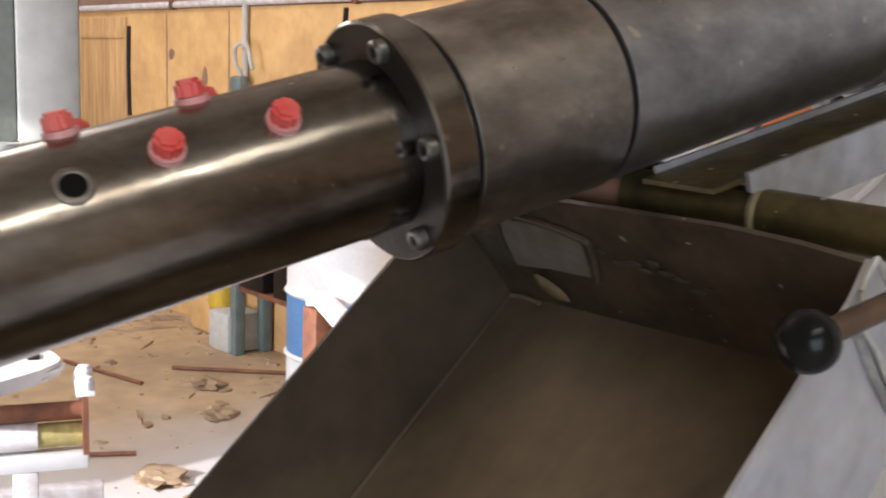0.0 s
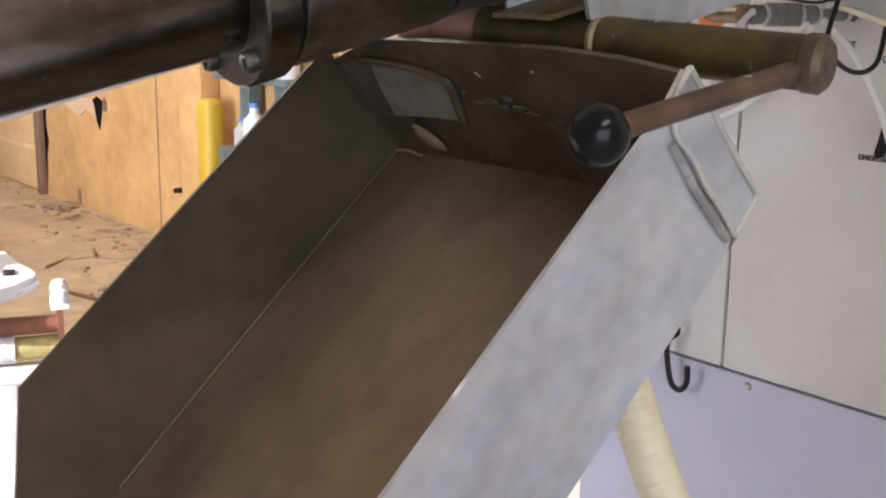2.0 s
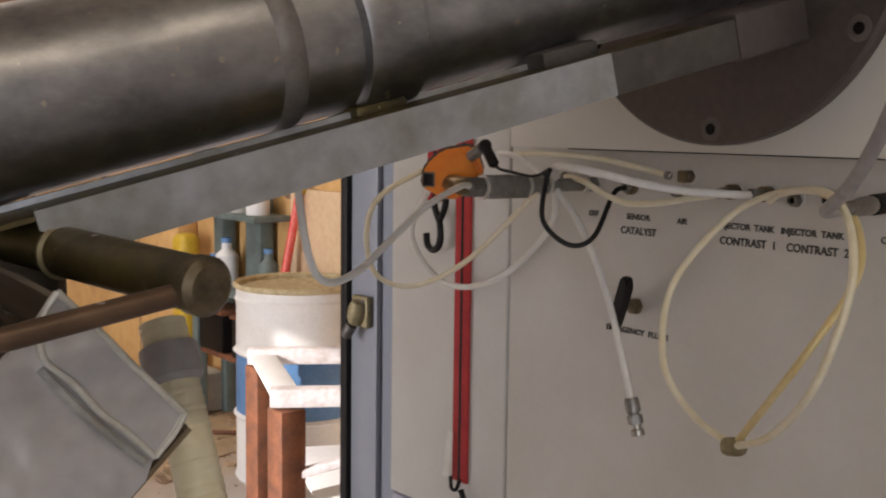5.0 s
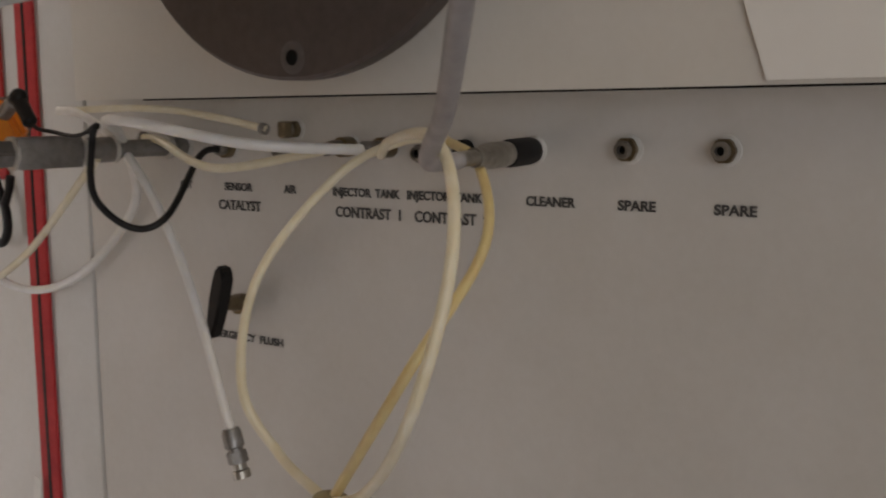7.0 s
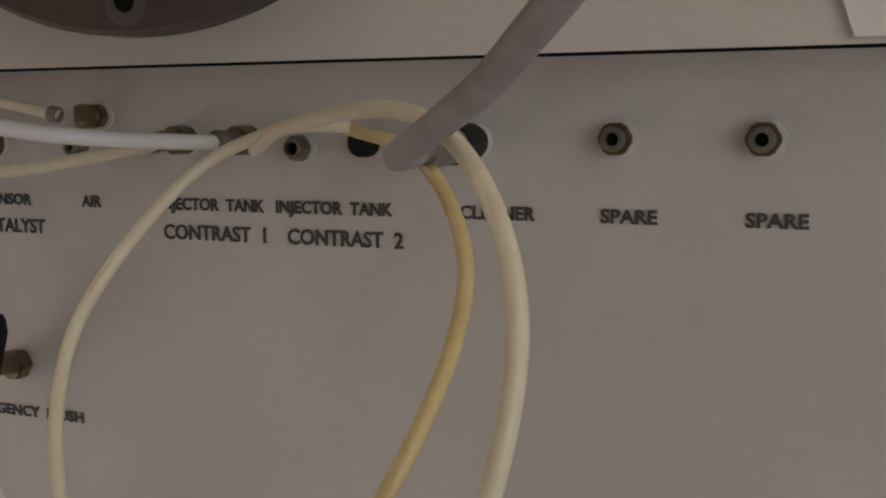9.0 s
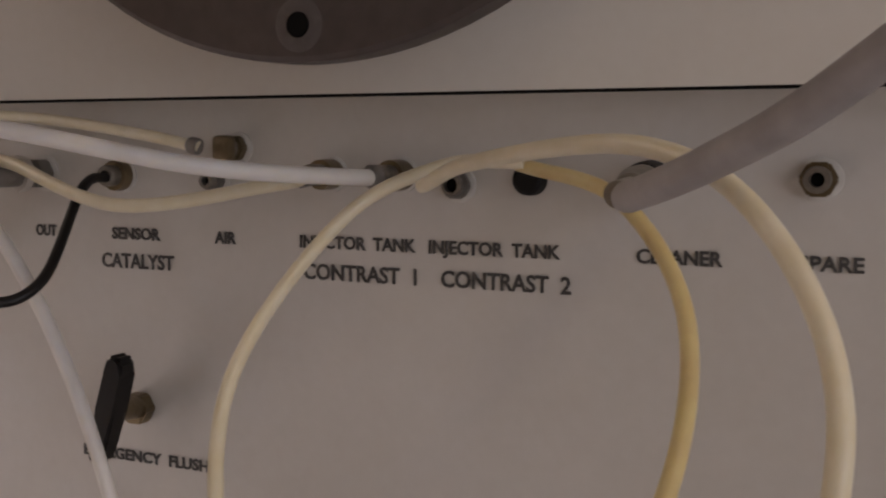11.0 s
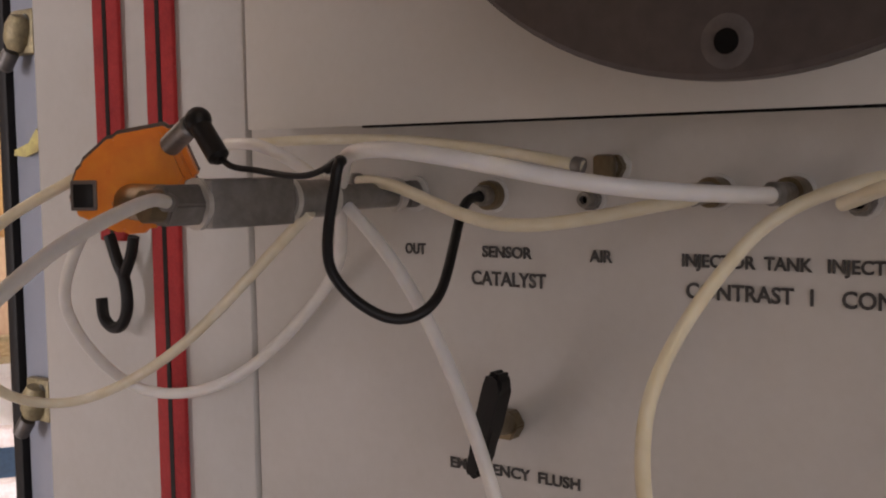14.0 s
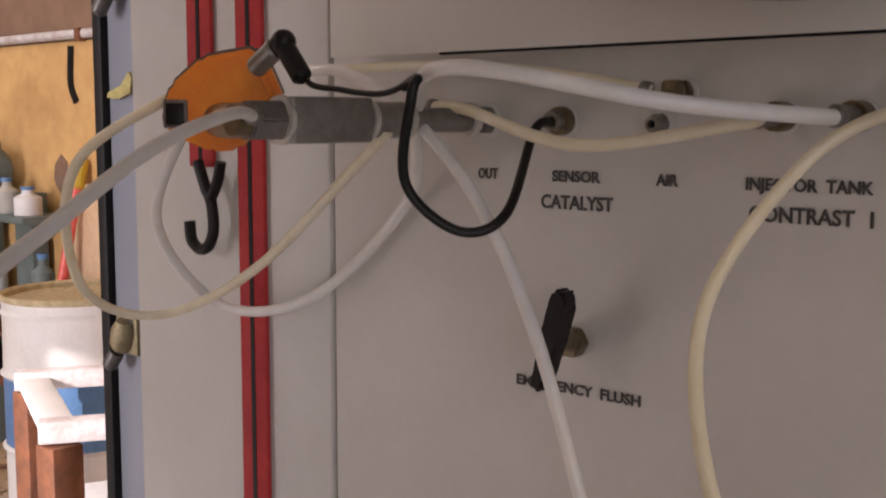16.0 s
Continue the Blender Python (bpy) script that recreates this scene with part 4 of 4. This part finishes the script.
part("pipe", rod((-5.53, 3.225, 1.50), (-5.53, 3.225, 2.6), 0.018, 12), M_CONCRETE, drop)
part("bend", tube([(-5.53, 3.2, 1.50), (-5.54, 3.17, 1.58), (-5.50, 3.15, 1.66), (-5.39, 3.15, 1.67), (-5.34, 3.16, 1.54)], 0.012, 8, 10), M_CONCRETE, drop)
part("valve", box(-5.58, -5.46, 3.15, 3.22, 1.40, 1.50, 0.02), M_TEAL, drop)

drum = thing("oil_drum", "dented steel drum, white with a blue middle band, crusted rim", "drum", Matrix.Translation((-4.08, 2.93, 0)))
part("lower_shell", lathe([(0, 0), (0.285, 0), (0.292, 0.012), (0.285, 0.025), (0.285, 0.285), (0.298, 0.298), (0.285, 0.311)], 56), M_DRUMW, drum)
part("middle_shell", lathe([(0.285, 0.311), (0.285, 0.570)], 56), M_DRUMB, drum, "blue painted middle band")
part("upper_shell", lathe([(0.285, 0.570), (0.298, 0.583), (0.285, 0.596), (0.283, 0.80), (0.290, 0.815), (0.283, 0.83), (0.285, 0.865)], 56), M_DRUMW, drum)
part("rim", lathe([(0.285, 0.862), (0.297, 0.868), (0.298, 0.880), (0.288, 0.888), (0.274, 0.880), (0.272, 0.862), (0, 0.858)], 56), M_CRUST, drum, "crusted tan rim and lid")

trestle = thing("steel_trestle", "rusty welded steel stand, top bars coloured white as if sunlit", "stand")


def beam(name, a, b, w, h, mat, parent):
    a, b = Vector(a), Vector(b)
    d = b - a
    m = Matrix.Translation(a) @ d.to_track_quat("Y", "Z").to_matrix().to_4x4()
    return part(name, box(-w / 2, w / 2, 0, d.length, -h / 2, h / 2, 0.006), mat, parent, m=m)


FL, BL = Vector((-3.12, 2.28, 0)), Vector((-3.78, 2.56, 0))
RT = Vector((0.50, 0.80, 0))
for c in (FL, BL, FL + RT, BL + RT):
    part("post", box(c.x - 0.05, c.x + 0.05, c.y - 0.05, c.y + 0.05, 0.012, 0.60, 0.006), M_RUST, trestle)
    part("foot_plate", box(c.x - 0.09, c.x + 0.09, c.y - 0.09, c.y + 0.09, 0, 0.012, 0.002), M_RUST, trestle)
# white on the top and side bars stands in for strong sun
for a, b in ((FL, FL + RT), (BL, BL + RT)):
    beam("top_bar", a + Vector((0, 0, 0.64)) - RT * 0.06, b + Vector((0, 0, 0.64)), 0.07, 0.065, M_WHITENED, trestle)
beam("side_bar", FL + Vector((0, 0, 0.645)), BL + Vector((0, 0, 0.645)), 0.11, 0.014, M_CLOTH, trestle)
beam("brace", FL + Vector((0, 0, 0.35)), FL + RT + Vector((0, 0, 0.60)), 0.05, 0.03, M_WHITENED, trestle)
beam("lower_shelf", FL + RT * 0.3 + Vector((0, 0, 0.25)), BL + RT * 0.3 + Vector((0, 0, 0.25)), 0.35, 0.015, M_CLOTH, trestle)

post = thing("bumper_post", "yellow painted rounded guard post against the wall", "post")
part("pad", box(-5.64, -5.49, 3.04, 3.17, 0.17, 0.97, 0.05, segs=4), M_YPAINT, post)
part("foot", box(-5.60, -5.53, 3.08, 3.14, 0, 0.18, 0.008), M_RUST, post)
pier = tagged(link("pilaster", box(-5.98, -5.70, 3.12, 3.25, 0, 1.30, 0.02), M_WALL), "ochre painted wall pier with chipped foot", "pilaster", kind="structure")
block = thing("concrete_block", "pale crumbling concrete block at the wall's foot", "block")
part("stone", box(-5.50, -5.28, 2.98, 3.2, 0, 0.22, 0.02), M_CONCRETE, block)

bench = thing("workbench", "dark steel workbench by the ochre wall", "workbench")
part("top", box(-5.30, -4.55, 3.0, 3.24, 0.70, 0.74, 0.006), M_TEAL, bench)
for x in (-5.26, -4.60):
    for y in (3.03, 3.2):
        part("leg", box(x - 0.03, x + 0.03, y - 0.03, y + 0.03, 0, 0.70, 0.004), M_TEAL, bench)
part("shelf", box(-5.28, -4.58, 3.02, 3.22, 0.36, 0.39, 0.004), M_RUST, bench)
part("rack_post", box(-5.30, -5.20, 3.14, 3.22, 0.74, 1.30, 0.004), M_TEAL, bench)
part("rack_post", box(-4.95, -4.80, 3.14, 3.22, 0.74, 1.22, 0.004), M_TEAL, bench)
part("rack_shelf", box(-5.34, -4.62, 3.0, 3.22, 1.10, 1.13, 0.004), M_TEAL, bench)
grinder = thing("bench_grinder", "teal cast-iron bench machine with rounded motor", "machine")
part("motor", lathe([(0, -0.16), (0.07, -0.16), (0.10, -0.12), (0.10, 0.12), (0.07, 0.16), (0, 0.16)], 24, Matrix.Translation((-5.17, 3.10, 1.32)) @ pose(0, 0, 0, 0, 90, 0)), M_TEAL, grinder)
part("stand", box(-5.24, -5.10, 3.02, 3.16, 1.13, 1.26, 0.02), M_TEAL, grinder)
for x, y, z, r, h, mt, lab in ((-4.93, 3.1, 1.13, 0.05, 0.14, M_CONCRETE, "grey tin on the rack"), (-4.75, 3.1, 1.13, 0.06, 0.11, M_CLOTH, "white plastic bottle on the rack"), (-4.68, 3.12, 0.74, 0.05, 0.20, M_TEAL, "teal metal can on the workbench"), (-5.08, 3.1, 0.74, 0.06, 0.22, M_CLOTH, "white plastic bottle on the workbench"), (-5.15, 3.06, 0.74, 0.04, 0.14, M_CONCRETE, "grey tin on the workbench")):
    bt = thing("bottle", lab, "bottle", Matrix.Translation((x, y, z)))
    part("body", lathe([(0, 0), (r, 0), (r, h * 0.7), (r * 0.45, h * 0.85), (r * 0.4, h), (0, h)], 20), mt, bt)
    part("stopper", lathe([(0, h), (r * 0.5, h), (r * 0.5, h * 1.12), (0, h * 1.12)], 16), M_DRUMB, bt)
for x, y, z, w in ((-5.1, 3.03, 0.39, 0.26), (-4.76, 3.03, 0.39, 0.22)):
    bx = thing("dark_crate", "dark greasy crate on the lower shelf", "crate")
    part("body", box(x - w / 2, x + w / 2, y - 0.02, y + 0.16, z, z + 0.2, 0.01), M_BLACK, bx)
    part("lid", box(x - w / 2 - 0.01, x + w / 2 + 0.01, y - 0.03, y + 0.17, z + 0.2, z + 0.22, 0.006), M_RUST, bx)
broom = thing("red_pole", "red wooden pole leaning at the wall with a yellow grip", "pole")
part("pole", rod((-4.56, 2.96, 0.0), (-4.50, 3.20, 1.30), 0.022, 12), M_RED, broom)
part("grip", rod((-4.502, 3.192, 1.25), (-4.496, 3.215, 1.38), 0.032, 12, None, 0.01), M_YPAINT, broom)
board = thing("pale_board", "pale cream board standing against the wall", "board")
part("sheet", box(-4.62, -3.2, 3.21, 3.245, 0.0, 1.27, 0.004), M_BOARD, board)

# stand with a roller in the daylight
BX = Matrix.Translation((-2.235, 0.930, 0)) @ pose(0, 0, 0, 0, 0, 250)
rs = thing("roller_stand", "rusty roller stand, upper parts coloured white as if sunlit", "stand", BX)
part("end_bracket", slab([(-0.10, 0.775), (0.06, 0.775), (0.06, 0.885), (0.0, 0.90), (-0.10, 0.90)], 0.012, pose(0, 0, 0, 90, 0, 90)), M_RUST, rs)
# cap, bolt heads and rail are coloured white for the sun on them
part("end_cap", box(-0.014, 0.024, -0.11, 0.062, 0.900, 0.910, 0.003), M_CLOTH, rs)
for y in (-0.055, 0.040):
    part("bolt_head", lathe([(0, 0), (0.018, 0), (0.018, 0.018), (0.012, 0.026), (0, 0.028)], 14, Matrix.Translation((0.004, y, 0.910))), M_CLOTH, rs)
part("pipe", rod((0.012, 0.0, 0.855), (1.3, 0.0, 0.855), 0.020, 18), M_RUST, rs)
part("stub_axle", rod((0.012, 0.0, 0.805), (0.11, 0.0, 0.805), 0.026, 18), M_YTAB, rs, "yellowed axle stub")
part("roller", rod((0.10, 0.0, 0.805), (1.3, 0.0, 0.805), 0.030, 20), M_WHITENED, rs)
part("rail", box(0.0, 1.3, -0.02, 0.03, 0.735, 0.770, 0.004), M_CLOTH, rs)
for x in (0.10, 1.1):
    part("leg", box(x, x + 0.05, -0.03, 0.03, 0.0, 0.735, 0.004), M_WHITENED, rs)
beam("brace", (0.15, 0, 0.62), (0.75, 0, 0.1), 0.04, 0.03, M_RUST, rs)
part("lower_bar", box(-0.05, 1.3, -0.4, -0.35, 0.50, 0.55, 0.004), M_WHITENED, rs)
drill = thing("bench_machine", "white bench machine with a grey head on the roller stand", "machine", Matrix.Translation((-2.36, 0.91, 0)) @ pose(0, 0, 0, 0, 0, 68.8))
part("base_plate", slab([(-0.01, 0.035), (0.022, 0.0), (0.018, -0.04), (-0.03, -0.10), (-0.10, -0.17), (-0.19, -0.24), (-0.30, -0.22), (-0.36, -0.05), (-0.30, 0.16), (-0.16, 0.30), (-0.05, 0.24), (-0.03, 0.12)], 0.030, Matrix.Translation((0, 0, 0.912)), 0.010), M_CLOTH, drill, "white rounded base plate")
part("base_slot", box(-0.055, -0.030, -0.015, 0.03, 0.9425, 0.9465, 0.002), M_BLACK, drill, "dark slot")
part("clamp_band", box(-0.150, -0.120, -0.02, 0.06, 0.940, 0.975, 0.008), M_DOOR, drill, "blue-grey clamp band")
part("column", lathe([(0, 0.938), (0.085, 0.938), (0.088, 0.955), (0.070, 0.968), (0.062, 0.985), (0.062, 1.21), (0.067, 1.225), (0.064, 1.245), (0.070, 1.275), (0.066, 1.295), (0.066, 1.405), (0, 1.405)], 32, Matrix.Translation((-0.200, 0.09, 0))), M_CLOTH, drill)
part("pull_ring", tube([(-0.145 + 0.022 * math.cos(a), 0.05, 1.19 + 0.030 * math.sin(a)) for a in [i * math.pi / 5 for i in range(11)]], 0.005, 4, 8), M_CLOTH, drill, "white pull ring")
part("quill", lathe([(0, 1.275), (0.045, 1.275), (0.050, 1.285), (0.050, 1.405), (0, 1.405)], 24, Matrix.Translation((-0.098, 0.02, 0))), M_CONCRETE, drill)
part("head", box(-0.062, 0.064, 0.0, 0.25, 1.402, 2.15, 0.012), M_CONCRETE, drill, "pale grey head casing")
part("head_side", box(-0.30, -0.064, 0.03, 0.24, 1.402, 2.15, 0.010), M_TEALGREY, drill, "grey-green side casing")

bag = thing("red_bag", "crumpled red plastic bag on the floor", "bag")
rng = random.Random(5)
bm = bmesh.new()
bmesh.ops.create_icosphere(bm, subdivisions=3, radius=1)
for v in bm.verts:
    q = noise.noise(v.co * 2.1) * 0.35 + noise.noise(v.co * 5) * 0.12
    v.co = Vector((v.co.x * 0.17, v.co.y * 0.12, max(0, v.co.z * 0.10 + 0.06))) * (1 + q)
part("film", bm, M_RED, bag, m=Matrix.Translation((-6.95, 2.20, 0)))
rag = thing("blue_rag", "crumpled blue rag beside the drum", "rag")
bm = bmesh.new()
bmesh.ops.create_icosphere(bm, subdivisions=3, radius=1)
for v in bm.verts:
    q = noise.noise(v.co * 1.7 + Vector((3, 1, 0))) * 0.5
    v.co = Vector((v.co.x * 0.13, v.co.y * 0.12, max(0, v.co.z * 0.08 + 0.05))) * (1 + q)
part("cloth", bm, M_DRUMB, rag, m=Matrix.Translation((-4.56, 2.99, 0)) @ Matrix.Scale(0.6, 4))

# debris on the floor
rng = random.Random(11)
bm = bmesh.new()
for k in range(900):
    x, y = rng.uniform(-10.5, -2.6), rng.uniform(0.4, 3.2)
    if rng.random() < 0.45:
        y = 3.2 - abs(rng.gauss(0, 0.35))
    if y < 0.3:
        continue
    big = rng.random() ** 4
    a, b, c = 0.008 + 0.045 * big, 0.007 + 0.025 * big, 0.002 + 0.007 * big
    if rng.random() < 0.16:
        a *= 4
        b *= 0.5
    m = Matrix.Translation((x, y, c * 0.4)) @ pose(0, 0, 0, rng.uniform(-9, 9), rng.uniform(-9, 9), rng.uniform(0, 360))
    pts = [(a * math.cos(t) * rng.uniform(0.7, 1.2), b * math.sin(t) * rng.uniform(0.7, 1.2)) for t in [i * math.pi / 3 for i in range(6)]]
    lo = [bm.verts.new(m @ Vector((p[0], p[1], -c))) for p in pts]
    hi = [bm.verts.new(m @ Vector((p[0] * 0.8, p[1] * 0.8, c))) for p in pts]
    bm.faces.new(hi)
    for i in range(6):
        bm.faces.new((lo[i], lo[(i + 1) % 6], hi[(i + 1) % 6], hi[i]))
tagged(link("floor_debris", bm, M_DEBRIS, smooth=False), "chips, flakes and dirt strewn on the floor", "debris", kind="stuff")
for a, b in (((-5.177, 2.60, 0.012), (-4.75, 3.05, 0.012)), ((-5.6, 2.2, 0.010), (-5.0, 2.35, 0.010)), ((-4.5, 1.2, 0.010), (-4.1, 1.9, 0.010))):
    tagged(link("loose_rod", rod(a, b, 0.010, 8), M_RUST), "thin rusty rod lying on the floor", "rod", "loose rods")
for x, y, k in ((-4.836, 2.60, 0.09), (-4.378, 2.422, 0.08), (-3.805, 1.864, 0.09), (-7.845, 3.08, 0.12)):
    bm = bmesh.new()
    bmesh.ops.create_icosphere(bm, subdivisions=3, radius=1)
    for v in bm.verts:
        q = noise.noise(v.co * 2.3 + Vector((x, y, 0))) * 0.6 + noise.noise(v.co * 6 + Vector((x, y, 0))) * 0.25
        v.co = Vector((v.co.x * k * 1.3, v.co.y * k, max(-0.002, v.co.z * k * 0.35))) * (1 + q)
    tagged(link("scrap", bm, M_DEBRIS, m=Matrix.Translation((x, y, 0))), "crumpled scrap lying on the dusty floor", "scrap", "floor scrap")
# cracks and a cable on the wall
for pts in ([(-5.99, 3.24, 0.05), (-6.0, 3.24, 0.3), (-5.99, 3.24, 0.55), (-6.06, 3.24, 0.62)], [(-6.12, 3.245, 0.42), (-6.16, 3.245, 0.36), (-6.3, 3.245, 0.33)], [(-7.045, 3.245, 1.78), (-7.055, 3.245, 1.5), (-7.045, 3.245, 1.2)], [(-4.60, 3.245, 1.86), (-4.61, 3.245, 1.7), (-4.57, 3.245, 1.62)]):
    tagged(link("wall_cable", tube(pts, 0.016, 8, 8), M_RUBBER), "dark cable and crack filler on the ochre wall", "cable", "cables on the wall")
wp = thing("wall_post", "dark brown split timber post in the ochre wall", "post")
part("timber", box(-8.50, -8.43, 3.19, 3.249, 0.0, 1.05, 0.008), M_UPPER, wp)
part("gap", slab([(-8.43, 0.08), (-8.40, 0.3), (-8.36, 0.42), (-8.39, 0.55), (-8.37, 0.8), (-8.41, 1.04), (-8.43, 1.05)], 0.004, Matrix.Translation((0, 3.2495, 0)) @ END), M_DARK, wp, "ragged dark gap beside the post")
torn = thing("torn_plaster", "hole with torn grey plaster in the ochre wall", "wall damage")
part("hole", slab([(-7.50, 0.80), (-7.43, 0.83), (-7.33, 0.80), (-7.36, 0.70), (-7.40, 0.60), (-7.45, 0.66), (-7.47, 0.75)], 0.003, Matrix.Translation((0, 3.2495, 0)) @ END), M_DARK, torn)
part("plaster", slab([(-8.34, 0.86), (-8.0, 0.80), (-7.80, 0.84), (-7.50, 0.79), (-7.48, 0.70), (-7.62, 0.72), (-7.75, 0.66), (-8.05, 0.74), (-8.33, 0.70)], 0.005, Matrix.Translation((0, 3.2494, 0)) @ END), M_BOARD, torn, "torn pale plaster edge")
part("ledge", box(-8.36, -7.46, 3.236, 3.2495, 0.865, 0.885, 0.003), M_UPPER, torn, "dark ledge line")
pillar = tagged(link("pilaster", box(-10.25, -9.85, 3.12, 3.25, 0, 1.86, 0.02), M_WALL), "ochre wall pier with a brown foot", "pilaster", kind="structure")
tagged(link("door_far", box(-12.2, -10.26, 3.22, 3.249, 0, 1.80, 0.006), M_TEALGREY), "closed grey-green steel door in the far wall", "door", kind="structure")
for x0, x1, mat, lab in ((-9.84, -9.45, M_PLY, "brown streaked board panel fixed on the wall"), (-9.445, -8.52, M_CREAMW, "pale cream board panel fixed on the wall"), (-7.80, -7.08, M_PLY, "streaked plywood panel fixed on the wall")):
    wb = thing("wall_board", lab, "board", group="boards on the wall")
    part("sheet", box(x0, x1, 3.232, 3.2494, 0.02 if x1 < -8 else 0.95, 1.84, 0.003), mat, wb)
    for z in (0.30, 1.70):
        if z > 1 or x1 < -8:
            part("batten", box(x0 + 0.02, x1 - 0.02, 3.224, 3.2316, z, z + 0.05, 0.003), mat, wb)
for x in (-5.75, -6.52):
    part("joint", box(x - 0.006, x + 0.006, 3.2475, 3.2505, 0.02, 1.86), M_UPPER, north)
for x, w, h in ((-10.3, 0.22, 0.12), (-10.05, 0.16, 0.10), (-10.8, 0.28, 0.16), (-9.75, 0.14, 0.09)):
    bm = bmesh.new()
    bmesh.ops.create_icosphere(bm, subdivisions=3, radius=1)
    for v in bm.verts:
        q = noise.noise(v.co * 2.0 + Vector((x, 0, 1))) * 0.5
        v.co = Vector((v.co.x * w, v.co.y * 0.12, max(-0.002, v.co.z * h))) * (1 + q)
    tagged(link("rubble", bm, M_RUST, m=Matrix.Translation((x, 3.0, 0))), "dark brown rubble heap at the wall's foot", "rubble", "rubble at the wall")
rng = random.Random(4)
for k in range(26):
    x, z = rng.uniform(-10, -4.7), rng.uniform(0.05, 1.8)
    w, h = rng.uniform(0.02, 0.07), rng.uniform(0.02, 0.12)
    pts = [(w * math.cos(t) * rng.uniform(0.5, 1.2), h * math.sin(t) * rng.uniform(0.5, 1.2)) for t in [i * math.pi / 4 for i in range(8)]]
    part("chip", slab(pts, 0.003, Matrix.Translation((x, 3.2495, z)) @ pose(0, 0, 0, 90, 0, 0)), M_UPPER if k % 3 else M_BOARD, north)
